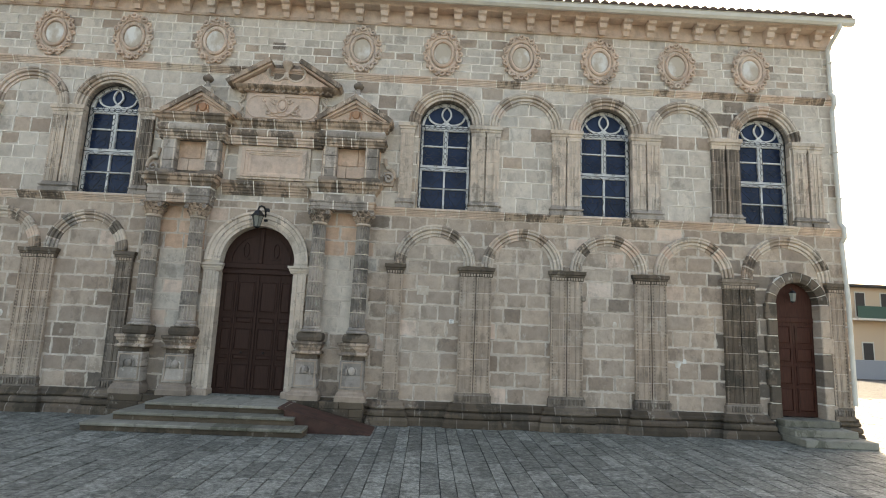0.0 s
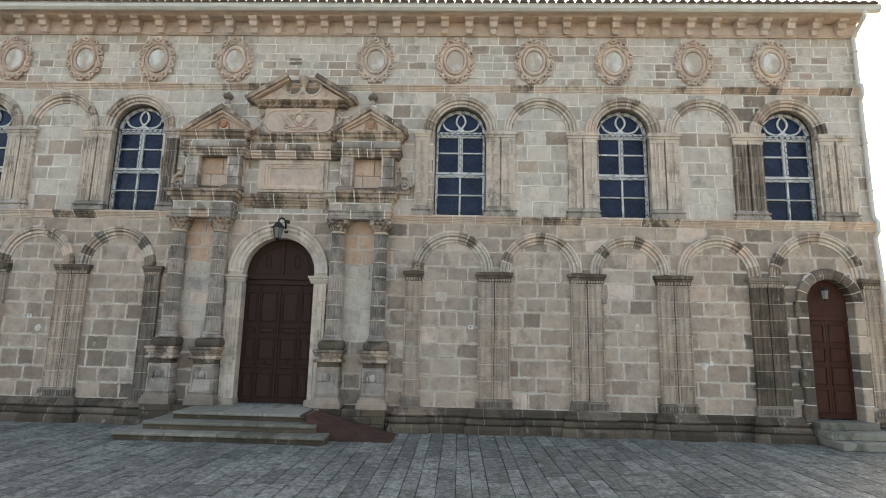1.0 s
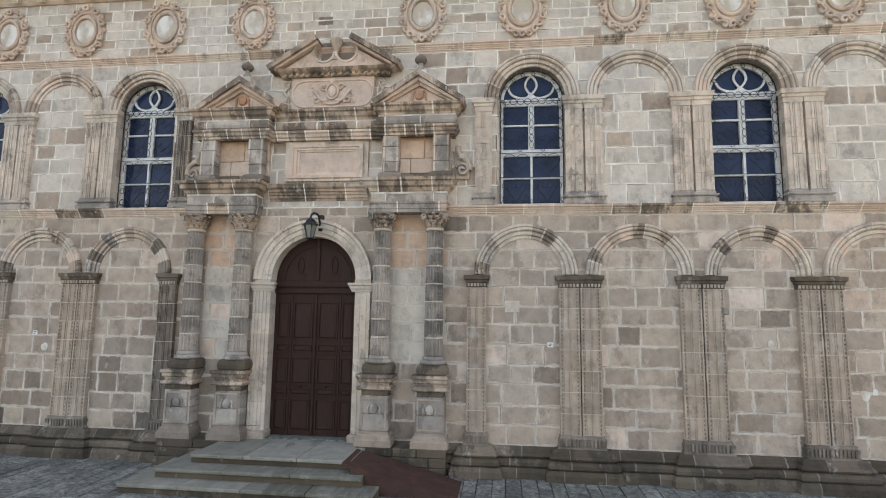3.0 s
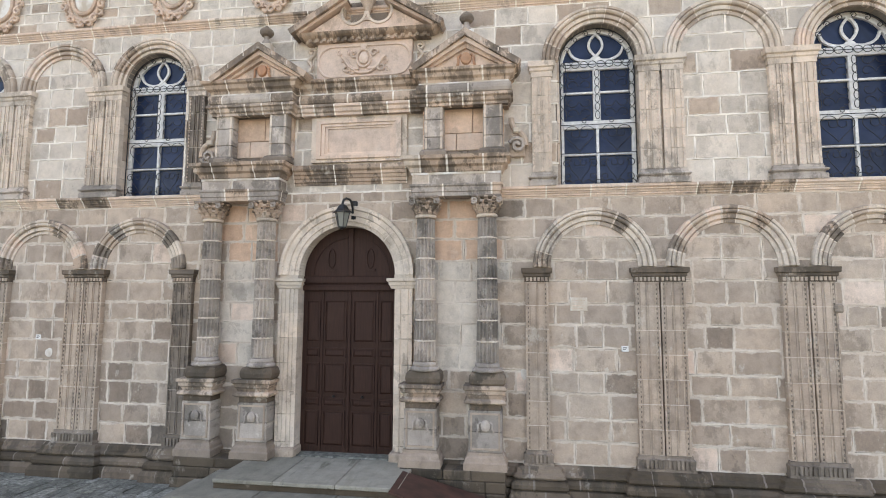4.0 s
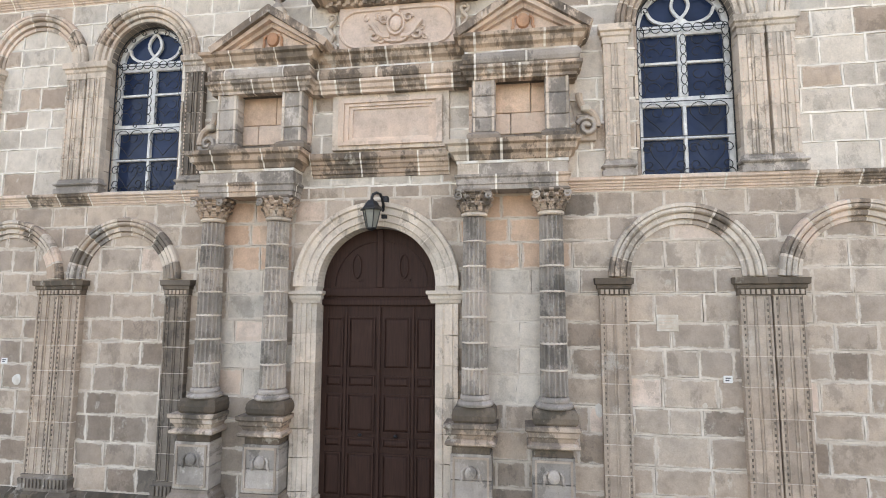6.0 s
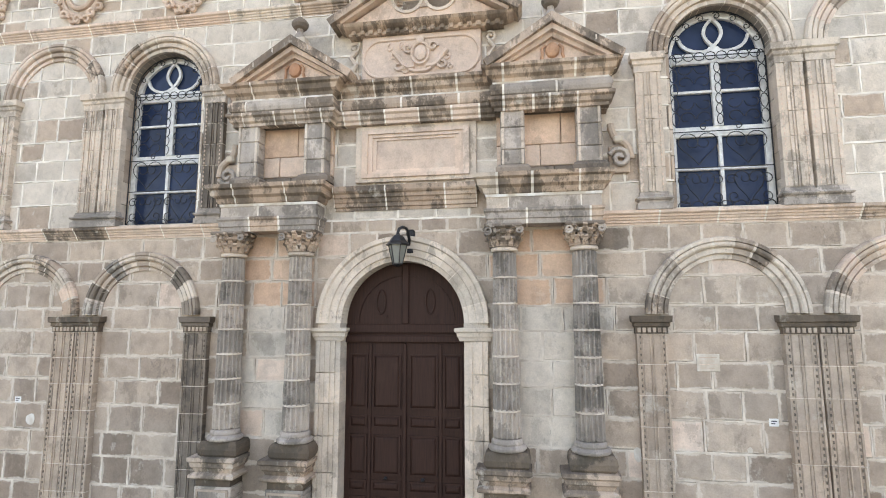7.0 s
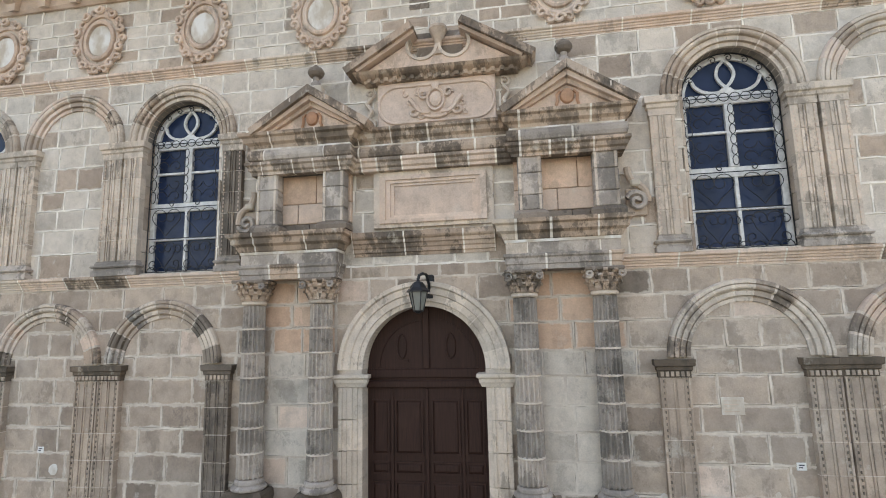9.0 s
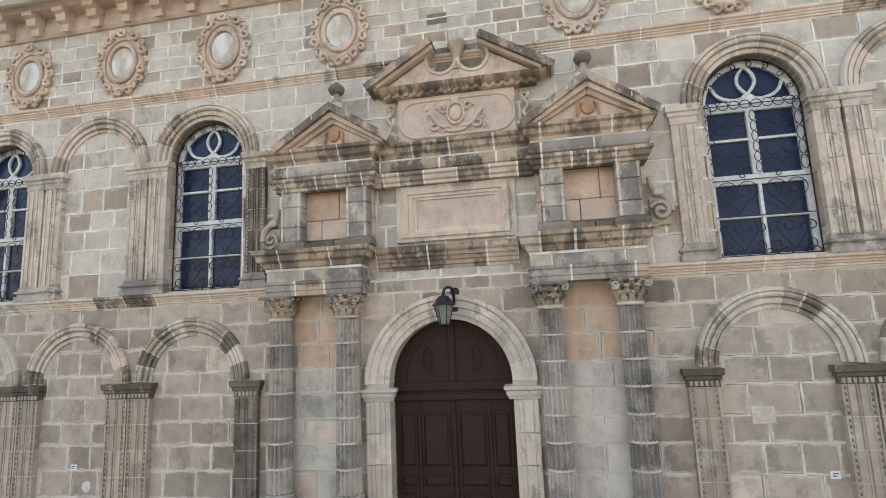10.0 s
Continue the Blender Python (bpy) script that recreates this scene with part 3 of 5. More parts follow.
up = pilaster(0.30, 4.62, 6.60, 0.22, 0.24, "pale granite pilaster with grooved shaft beside an upper arch", dentils=False)
up.location = (3.06, 0, 4.62)
up_dark = pilaster(0.30, 4.62, 6.60, 0.22, 0.24, "soot-dark granite pilaster with grooved shaft beside an upper arch", dentils=False, shaft=M_DARK)
up_dark.location = (-2.77, 0, 4.62)
for a, b in zip([-9.08, -7.28, -5.44, 3.93, 5.75, 7.62, 9.42], [-7.28, -5.44, -3.62, 5.75, 7.62, 9.42, 11.31]):
    m = (a + b) / 2
    for d in (-0.17, 0.17):
        copy_thing(up_dark if m > 10 else up, pose(m + d, -0.004 if d > 0 else 0, 4.623 if d > 0 else 4.62))
for x in (12.10, 12.46):
    copy_thing(up, pose(x, 0, 4.62))


# ---- upper windows: white timber frames, blue glass, wrought-iron grilles ----
def window(name):
    ob = thing(name, 0, 0, UPPER_SILL, "tall round-headed window with white frame and deep blue glass", "window", "upper windows", "structure")
    spring, r, y = UPPER_SPRING - UPPER_SILL, UPPER_R - 0.012, RECESS
    f = bmesh.new()
    for s in (-1, 1):
        add_box(f, min(s * r, s * (r - 0.075)), max(s * r, s * (r - 0.075)), y, y + 0.07, 0, spring)
    add_ring(f, 0, spring, [(r - 0.075, y), (r, y), (r, y + 0.07), (r - 0.075, y + 0.07)], 0, 180, 20)
    add_box(f, -r + 0.07, r - 0.07, y + 0.004, y + 0.066, 0.0, 0.05)
    part("window_frame", f, M_WHITE, ob)
    for z0, z1, w in ((spring - 0.09, spring + 0.05, r - 0.06), (0.93, 1.06, r - 0.06), (1.50, 1.535, r - 0.06), (0.50, 0.535, r - 0.06)):
        part("transom", box(-w, w, y - 0.006, y + 0.06, z0, z1, 0.006), M_WHITE, ob)
    part("mullion", box(-0.055, 0.055, y - 0.012, y + 0.064, 1.06, spring - 0.09, 0.006), M_WHITE, ob)
    part("mullion", box(-0.022, 0.022, y - 0.012, y + 0.064, 0.06, 0.93, 0.006), M_WHITE, ob)
    # ribbon tracery of the lunette
    t = bmesh.new()
    for s in (-1, 1):
        pts = [(-0.42, 0.27), (-0.385, 0.18), (-0.32, 0.115), (-0.22, 0.075), (-0.11, 0.07), (-0.03, 0.11), (0.06, 0.20), (0.105, 0.30), (0.085, 0.40), (0.03, 0.475), (-0.02, 0.52)]
        fine = []
        for j in range(len(pts) - 1):
            p0, p1, p2, p3 = (Vector(pts[max(0, min(len(pts) - 1, j + q))]) for q in (-1, 0, 1, 2))
            for u in (0.0, 0.33, 0.67):
                fine.append(0.5 * (2 * p1 + (p2 - p0) * u + (2 * p0 - 5 * p1 + 4 * p2 - p3) * u * u + (3 * p1 - p0 - 3 * p2 + p3) * u ** 3))
        fine.append(Vector(pts[-1]))
        for (x0, z0), (x1, z1) in zip(fine, fine[1:]):
            d = Vector((x1 - x0, z1 - z0)).normalized() * 0.003
            n = Vector((-d.y, d.x)).normalized() * 0.019
            quad = [(s * (x0 - d.x + n.x), spring + z0 - d.y + n.y), (s * (x1 + d.x + n.x), spring + z1 + d.y + n.y), (s * (x1 + d.x - n.x), spring + z1 + d.y - n.y), (s * (x0 - d.x - n.x), spring + z0 - d.y - n.y)]
            add_prism(t, quad, y - 0.004 - 0.003 * s, y + 0.03)
    add_prism(t, [(-0.13, spring + 0.045), (0.13, spring + 0.045), (0.05, spring + 0.13), (-0.05, spring + 0.13)], y - 0.002, y + 0.03)
    part("tracery", t, M_WHITE, ob, "white ribbon tracery")
    for x0, x1, z0, z1 in ((-0.53, -0.055, 1.06, 1.50), (0.055, 0.53, 1.06, 1.50), (-0.53, -0.055, 1.535, spring - 0.09), (0.055, 0.53, 1.535, spring - 0.09),
                           (-0.53, -0.022, 0.06, 0.50), (0.022, 0.53, 0.06, 0.50), (-0.53, -0.022, 0.535, 0.93), (0.022, 0.53, 0.535, 0.93)):
        tilt, x0, x1 = random.uniform(-0.004, 0.004), x0 * 1.07, x1 * 1.07
        raw("pane", [(x0, y + 0.04 + tilt, z0), (x1, y + 0.04 - tilt, z0), (x1, y + 0.04 + tilt, z1), (x0, y + 0.04 - tilt, z1)], [(0, 1, 2, 3)], M_GLASS, ob)
    lun = [(-0.56, y + 0.04, spring + 0.05), (0.56, y + 0.04, spring + 0.05)] + [(0.565 * math.cos(radians(a)), y + 0.04, spring + 0.565 * math.sin(radians(a))) for a in range(6, 175, 8)]
    raw("pane", lun, [tuple(range(len(lun)))], M_GLASS, ob)
    return ob


def grille():
    ob = thing("window_grille", 0, 0, UPPER_SILL, "black wrought-iron scrollwork grille in front of a window", "window grille", "window grilles")
    spring, r, y = UPPER_SPRING - UPPER_SILL, UPPER_R - 0.03, RECESS - 0.06
    b = bmesh.new()
    add_tube(b, [(-r, y, 0.03), (-r, y, spring)] + [(r * math.cos(radians(a)), y, spring + r * math.sin(radians(a))) for a in range(170, 9, -10)] + [(r, y, spring), (r, y, 0.03)], 0.009)
    part("outer_bar", b, M_IRON, ob)
    for z in (0.03, 0.52, 0.98, spring - 0.02):
        part("cross_bar", tube([(-r, y, z), (r, y, z)], 0.007), M_IRON, ob)
    def heart(cx, z, w, h):
        for s in (-1, 1):
            lobe, top = w * 0.5, z + h - w * 0.5
            pts = [(cx, y, z), (cx + s * w * 0.35, y, z + h * 0.24), (cx + s * w * 0.78, y, z + h * 0.47)]
            pts += [(cx + s * (lobe + lobe * math.cos(radians(a))), y, top + lobe * math.sin(radians(a))) for a in range(-20, 181, 25)]
            pts += [(cx + s * (lobe * 0.55 + 0.55 * lobe * math.cos(radians(a))), y, top - 0.1 * lobe + 0.5 * lobe * math.sin(radians(a))) for a in range(200, 421, 40)]
            part("scroll", tube(pts, 0.006, 5), M_IRON, ob)
    for cx in (-0.28, 0.28):
        heart(cx, 0.56, 0.23, 0.40)
        heart(cx, 0.08, 0.17, 0.38)
        for s in (-1, 1):
            part("scroll", tube(spiral(cx + s * 0.20, 0.36, y, 0.02, 0.075, 90, 90 + s * 430), 0.0065, 5), M_IRON, ob)
            part("scroll", tube(spiral(cx + s * 0.18, 0.15, y, 0.02, 0.08, -90, -90 - s * 400), 0.0065, 5), M_IRON, ob)
        for z in (1.04, 1.50):
            for s in (-1, 1):
                pts = spiral(cx + s * 0.115, z + 0.11, y, 0.025, 0.105, 90 - s * 200, 90 + s * 90)
                part("scroll", tube(pts, 0.006, 5), M_IRON, ob)
                pts = spiral(cx + s * 0.115, z + 0.31, y, 0.025, 0.105, -90 + s * 200, -90 - s * 90)
                part("scroll", tube(pts, 0.006, 5), M_IRON, ob)
    for s in (-1, 1):
        part("scroll", tube(spiral(s * 0.20, 0.985 + 0.05, y, 0.012, 0.05, 90, 90 + s * 400), 0.0065, 5), M_IRON, ob)
        for k in range(5):
            part("scroll", tube([(s * (r - 0.05 + 0.045 * math.cos(radians(a))), y, 1.15 + 0.19 * k + 0.09 * math.sin(radians(a))) for a in range(-80, 261, 34)], 0.0065, 5), M_IRON, ob)
    for k in range(6):
        cz = 1.13 + 0.135 * k
        part("scroll", tube([(0.036 * math.cos(radians(a)), y, cz + 0.066 * math.sin(radians(a))) for a in range(0, 360, 40)], 0.006, 5, True), M_IRON, ob)
    for k in range(8):
        cx = -0.455 + 0.13 * k
        part("scroll", tube([(cx + 0.062 * math.cos(radians(a)), y, spring - 0.02 + 0.055 * math.sin(radians(a))) for a in range(0, 360, 40)], 0.006, 5, True), M_IRON, ob)
    for k in range(7):
        cx = -0.48 + 0.16 * k
        part("scroll", tube([(cx + 0.075 * math.cos(radians(a)), y, 0.03 + 0.075 * math.sin(radians(a))) for a in range(0, 181, 30)], 0.0065, 5), M_IRON, ob)
    for a0 in range(20, 170, 22):
        c = (r - 0.06) * math.cos(radians(a0)), spring + (r - 0.06) * math.sin(radians(a0))
        part("scroll", tube(spiral(c[0], c[1], y, 0.015, 0.05, a0, a0 + 420), 0.0065, 5), M_IRON, ob)
    return ob


win = window("window_1")
win.location.x = WINDOWS[0]
gr = grille()
gr.location.x = WINDOWS[0]
for i, x in enumerate(WINDOWS[1:]):
    w = copy_thing(win, pose(x, 0, UPPER_SILL))
    w.name = "window_%d" % (i + 2)
    copy_thing(gr, pose(x, 0, UPPER_SILL))
for x in WINDOWS:
    tagged(part("window_sill", box(x - UPPER_R - 0.02, x + UPPER_R + 0.02, -0.06, 0.35, UPPER_SILL - 0.04, UPPER_SILL + 0.005, 0.008), M_PALE), "pale granite sill under an upper window", "sill", kind="structure")


# ---- oval medallions of the frieze ----
def medallion():
    ob = thing("medallion", 0, 0, 8.35, "oval carved granite medallion with scrolled wreath and limewashed field", "medallion", "medallions of the frieze")
    sq = 1.27
    part("backing", ring(0, 0, [(0.000, 0.0), (0.410, 0.0), (0.410, -0.03), (0.000, -0.03)], 0, 360, 36, sq), M_PALE, ob)
    part("field", ring(0, 0, [(0.000, -0.02), (0.211, -0.02), (0.194, -0.045), (0.000, -0.06)], 0, 360, 30, sq), M_LIME, ob, "limewashed oval field")
    part("inner_rim", ring(0, 0, [(0.211, -0.02), (0.217, -0.075), (0.245, -0.085), (0.268, -0.07), (0.274, -0.02)], 0, 360, 36, sq), M_ROSE, ob)
    part("outer_rim", ring(0, 0, [(0.302, -0.02), (0.308, -0.06), (0.336, -0.07), (0.359, -0.055), (0.365, -0.02)], 0, 360, 36, sq), M_ROSE, ob)
    for i in range(20):
        a = 360 * i / 20
        cx, cz = 0.405 * math.cos(radians(a)), 0.405 * sq * math.sin(radians(a))
        s = 1 if i % 2 else -1
        part("scroll", tube([(x, -0.06 - 0.02 * s, z) for x, _, z in spiral(cx, cz, 0, 0.075, 0.02, a + 90 * s, a + s * 470, 10)], 0.028, 6), M_ROSE, ob)
    return ob


n = Nodes("limewash over stone", 0.95)
f = n.noise(2.6, 5.0, (1, 1, 0.6), 0.6)
M_LIME = n.done(n.mix(n.ramp(f, [(0.42, 0.0), (0.55, 1.0)]), (0.72, 0.70, 0.66), (0.50, 0.43, 0.35)), f, 0.3, 0.01)
med = medallion()
med.location.x = MEDALLIONS[0]
for x in MEDALLIONS[1:]:
    copy_thing(med, pose(x, 0, 8.35))
tagged(part("stone_tablet", box(-0.18, 0.12, -0.02, 0.05, 8.24, 8.42, 0.01), M_DARK), "small dark inset stone in the frieze", "stone")

# ---- portal: pedestals and fluted columns ----
COLUMNS = [-2.31, -1.37, 1.26, 2.21]


def carved_boss(bm, x, y, z, r):
    """A plain rounded boss with two drooping scrolls beside it."""
    add_ring(bm, x, z, [(0.0, y + 0.02), (r, y + 0.02), (r * 0.85, y - 0.03), (r * 0.4, y - 0.05), (0.0, y - 0.055)], 0, 360, 14, 1.15)
    for s in (-1, 1):
        add_tube(bm, [(x + s * r * 0.9, y, z + r * 0.7), (x + s * r * 1.35, y - 0.015, z + r * 0.2), (x + s * r * 1.3, y - 0.015, z - r * 0.6), (x + s * r * 1.5, y, z - r * 1.3)], r * 0.22, 6)


def pedestal():
    ob = thing("pedestal", 0, 0, 0.44, "carved granite pedestal under a fluted column", "pedestal", "column pedestals", "structure")
    hw, y = 0.245, -0.31
    plan = [(-hw, 0.01), (-hw, y), (hw, y), (hw, 0.01)]
    part("base", moulding(plan, [(-0.1, 0.0), (0.07, 0.0), (0.07, 0.10), (0.05, 0.12), (0.04, 0.17), (0.01, 0.20), (0.01, 0.24), (-0.1, 0.24)]), M_MID, ob)
    for z0, z1 in ((0.24, 0.53), (0.534, 0.83)):
        part("die_stone", box(-hw, hw, y, 0.01, z0 + 0.002, z1, 0.008), M_GREY, ob)
    f = bmesh.new()
    for x0, x1, z0, z1 in ((-hw + 0.03, -hw + 0.055, 0.28, 0.80), (hw - 0.055, hw - 0.03, 0.28, 0.80), (-hw + 0.055, hw - 0.055, 0.775, 0.80), (-hw + 0.055, hw - 0.055, 0.28, 0.305)):
        add_box(f, x0, x1, y - 0.018, y + 0.002, z0, z1)
    part("panel_moulding", f, M_WALL, ob)
    b = bmesh.new()
    carved_boss(b, 0, y, 0.62, 0.078)
    part("carved_boss", b, M_GREY, ob, "worn carved boss")
    part("neck", box(-hw + 0.015, hw - 0.015, y + 0.015, 0.01, 0.83, 0.94, 0.006), M_SOAK, ob)
    part("neck_moulding", moulding(plan, [(-0.1, 0.925), (0.03, 0.925), (0.06, 0.945), (0.06, 0.975), (0.01, 1.0), (-0.1, 1.0)]), M_BROWN, ob)
    part("cap", moulding(plan, [(-0.1, 1.0), (0.0, 1.0), (0.02, 1.05), (0.045, 1.07), (0.05, 1.12), (0.075, 1.14), (0.075, 1.185), (-0.1, 1.20)]), M_BROWN, ob)
    return ob


def column():
    """A fluted half-sunk column of drums with carved capital, from its plinth up."""
    ob = thing("column", 0, -0.17, 1.63, "fluted grey granite column with leafy capital", "column", "portal columns", "structure")
    part("plinth", moulding([(-0.20, 0.18), (-0.20, -0.12), (0.20, -0.12), (0.20, 0.18)], [(-0.15, 0.0), (0.03, 0.0), (0.055, 0.03), (0.065, 0.09), (0.055, 0.15), (0.03, 0.185), (-0.15, 0.19)]), M_SOAK, ob, "dark bulging plinth block")
    part("base", lathe([(0.215, 0.19), (0.225, 0.205), (0.225, 0.225), (0.20, 0.245), (0.18, 0.255), (0.188, 0.272), (0.182, 0.30), (0.165, 0.32)], 28), M_GREY, ob)
    z0, z1, count = 0.32, 2.50, 7
    rad = lambda z: 0.168 - 0.026 * (z - z0) / (z1 - z0)
    for i in range(count):
        a, b = z0 + (z1 - z0) * i / count + 0.007, z0 + (z1 - z0) * (i + 1) / count - 0.007
        part("drum", lathe([(rad(a) - 0.006, a), (rad(a), a + 0.01), (rad(b), b - 0.01), (rad(b) - 0.006, b)], 96, 16, 0.25), M_GREY, ob)
    part("core", lathe([(0.10, z0), (0.085, z1)], 16), M_GREY, ob)
    for i in range(1, count):
        z = z0 + (z1 - z0) * i / count
        part("joint_ring", lathe([(rad(z) - 0.03, z - 0.016), (rad(z) - 0.002, z - 0.009), (rad(z) - 0.001, z + 0.009), (rad(z) - 0.03, z + 0.016)], 32), M_MORTAR, ob)
    part("necking", lathe([(0.15, 2.50), (0.165, 2.515), (0.165, 2.54), (0.15, 2.555)], 28), M_PALE, ob)
    part("bell", lathe([(0.145, 2.55), (0.155, 2.65), (0.18, 2.75), (0.215, 2.80)], 24), M_DARK, ob)
    for row, (z, r, h, count) in enumerate(((2.555, 0.16, 0.10, 12), (2.63, 0.175, 0.10, 12), (2.71, 0.19, 0.08, 12))):
        for i in range(count):
            a = 2 * math.pi * (i + 0.5 * row) / count
            bm = bmesh.new()
            for s in range(4):
                add_box(bm, -0.040 + 0.006 * s, 0.040 - 0.006 * s, -0.012 - 0.012 * s, 0.012 - 0.008 * s, h * s / 4, h * (s + 1) / 4)
            add_tube(bm, [(-0.024, -0.056, h), (0.024, -0.056, h)], 0.019, 6)
            bmesh.ops.transform(bm, matrix=Matrix.Translation((r * math.sin(a), -r * math.cos(a), z)) @ Matrix.Rotation(a, 4, "Z"), verts=bm.verts[:])
            part("leaf", bm, M_BROWN, ob)
    for s in (-1, 1):
        part("volute", tube([(x, -0.20, z) for x, _, z in spiral(s * 0.185, 2.745, 0, 0.012, 0.05, 0, s * 500)], 0.016, 6), M_GREY, ob)
    part("abacus", box(-0.225, 0.225, -0.225, 0.18, 2.785, 2.83, 0.012), M_DARK, ob)
    return ob


ped = pedestal()
ped.location.x = COLUMNS[0] - 0.06
col = column()
col.location.x = COLUMNS[0]
for x, px in zip(COLUMNS[1:], (-1.43, 1.22, 2.18)):
    copy_thing(ped, pose(px, 0, 0.44))
    copy_thing(col, pose(x, -0.17, 1.63))
for x0, x1 in ((-2.66, -1.12), (0.93, 2.47)):
    ob = thing("pedestal_footing", 0, 0, 0, "dark stepped granite footing under the pedestals", "plinth", "pedestal footings", "structure")
    for z0, z1, out in ((0.0, 0.15, 0.46), (0.15, 0.30, 0.42), (0.30, 0.44, 0.40)):
        x = x0
        while x < x1 - 0.1:
            w = min(random.uniform(0.4, 0.7), x1 - x)
            part("footing_stone", box(x + 0.003, x + w - 0.003, -out + random.uniform(-0.01, 0.01), 0.0, z0 + 0.002, z1, 0.012), M_DAMP, ob)
            x += w

# ---- portal: lower entablature ----
ENT = [(-0.3, 4.46), (0.0, 4.46), (0.0, 4.52), (0.015, 4.53), (0.015, 4.60), (0.035, 4.62), (0.035, 4.65), (0.0, 4.66), (0.0, 4.82), (0.03, 4.84), (0.05, 4.90), (0.10, 4.93), (0.11, 5.00), (0.15, 5.02), (0.16, 5.07), (-0.3, 5.10)]
for x0, x1 in ((-2.46, -1.13), (1.06, 2.42)):
    ob = thing("entablature", 0, 0, 0, "weathered moulded granite entablature over a pair of columns", "entablature", "lower entablatures", "structure")
    for lo, hi, mat, name in ((0, 8, M_BROWN, "architrave"), (7, 9, M_GREY, "frieze"), (8, 16, M_BROWN, "cornice")):
        prof = ENT[max(lo, 1):min(hi, 15)]
        prof = [(-0.27, prof[0][1])] + prof + [(-0.27, prof[-1][1] + 0.001)]
        blocks(ob, name + "_block", [(x0, 0.0), (x0, -0.30), (x1, -0.30), (x1, 0.0)], prof, (mat, mat, mat, M_GREY) if name == "architrave" else (mat, mat, mat, M_PALE), (0.4, 0.9))
    part("core", box(x0 + 0.01, x1 - 0.01, -0.29, 0.0, 4.47, 5.085), M_DARK, ob)
    part("lime_flashing", moulding([(x0, 0.0), (x0, -0.30), (x1, -0.30), (x1, 0.0)], [(-0.02, 4.795), (0.012, 4.795), (0.014, 4.835), (-0.02, 4.835)]), M_LIME, ob, "lime mortar flashing")
course("entablature_band", 4.74, 5.05, 0.15, -0.98, 0.92, "moulded granite band over the portal arch", M_BROWN)

# ---- portal: attic with blocks, panel, broken entablature ----
for x0, x1 in ((-2.30, -1.0), (1.18, 2.48)):
    ob = thing("attic_wall", 0, 0, 0, "rosy granite back wall between attic blocks", "wall", "attic walls", "structure")
    for z0, z1, cuts in ((5.08, 5.22, (0.0, 0.55, 1.0)), (5.22, 5.50, (0.0, 0.42, 1.0)), (5.50, 5.90, (0.0, 0.62, 1.0))):
        for c0, c1 in zip(cuts, cuts[1:]):
            part("block", box(x0 + (x1 - x0) * c0 + 0.004, x0 + (x1 - x0) * c1 - 0.004, -0.10 + random.uniform(-0.006, 0.006), 0.0, z0 + 0.004, z1 - 0.002, 0.008), M_PEACH if z0 > 5.45 else M_ROSE if z0 > 5.2 else M_DARK, ob)


def attic_block():
    ob = thing("attic_block", 0, 0, 5.09, "grey granite block pier of the portal attic", "block pier", "attic blocks", "structure")
    part("foot", moulding([(-0.16, -0.1), (-0.16, -0.30), (0.16, -0.30), (0.16, -0.1)], [(-0.1, 0), (0.05, 0), (0.05, 0.06), (0.03, 0.09), (0.0, 0.11), (-0.1, 0.11)]), M_DARK, ob)
    for z0, z1 in ((0.11, 0.30), (0.304, 0.58), (0.584, 0.81)):
        part("block", box(-0.15, 0.15, -0.29, -0.1, z0, z1, 0.012), M_GREY, ob)
        f = bmesh.new()
        for x in (-0.135, 0.105):
            add_box(f, x, x + 0.03, -0.305, -0.288, z0 + 0.004, z1 - 0.004)
        part("edge_band", f, M_PALE, ob)
    return ob


ab = attic_block()
ab.location.x = -2.12
for x in (-1.18, 1.39, 2.31):
    copy_thing(ab, pose(x, 0, 5.09))

M_FIELD = stone("smooth pale panel granite", [(0.0, (0.53, 0.425, 0.355)), (1.0, (0.64, 0.53, 0.455))], stain=0.12, lime=0.35, warm=0.5)
panel = thing("attic_panel", 0, 0, 0, "blank pale granite panel in a stepped moulded frame", "stone panel", kind="structure")
part("field", box(-0.41, 0.64, -0.03, 0.05, 5.28, 5.68), M_FIELD, panel)
for k, (g, out) in enumerate(((0.0, 0.05), (0.05, 0.075), (0.11, 0.10), (0.19, 0.07))):
    f = bmesh.new()
    w = (0.05, 0.06, 0.08, 0.09)[k]
    x0, x1, z0, z1 = -0.41 - g, 0.64 + g, 5.28 - g * 0.6, 5.68 + g * 0.7
    add_box(f, x0 - w, x0, -out, 0.02, z0 - w * 0.6, z1 + w * 0.7)
    add_box(f, x1, x1 + w, -out, 0.02, z0 - w * 0.6, z1 + w * 0.7)
    add_box(f, x0, x1, -out, 0.02, z1, z1 + w * 0.7)
    add_box(f, x0, x1, -out, 0.02, z0 - w * 0.6, z0)
    part("frame_moulding", f, M_PALE if k == 3 else M_ROSE, panel)

UP = [(-2.32, 0.0), (-2.32, -0.30), (-0.97, -0.30), (-0.97, -0.12), (1.19, -0.12), (1.19, -0.30), (2.53, -0.30), (2.53, 0.0)]
ob = thing("attic_entablature", 0, 0, 0, "stained granite entablature with bulging frieze breaking forward twice", "entablature", kind="structure")
A_ARCH = [(-0.1, 5.88), (0.02, 5.88), (0.02, 5.92), (0.05, 5.94), (0.06, 5.99), (0.09, 6.01), (0.09, 6.05), (-0.1, 6.06)]
A_FRIEZE = [(-0.1, 6.06), (0.02, 6.06), (0.055, 6.085), (0.07, 6.13), (0.07, 6.17), (0.055, 6.21), (0.02, 6.24), (-0.1, 6.24)]
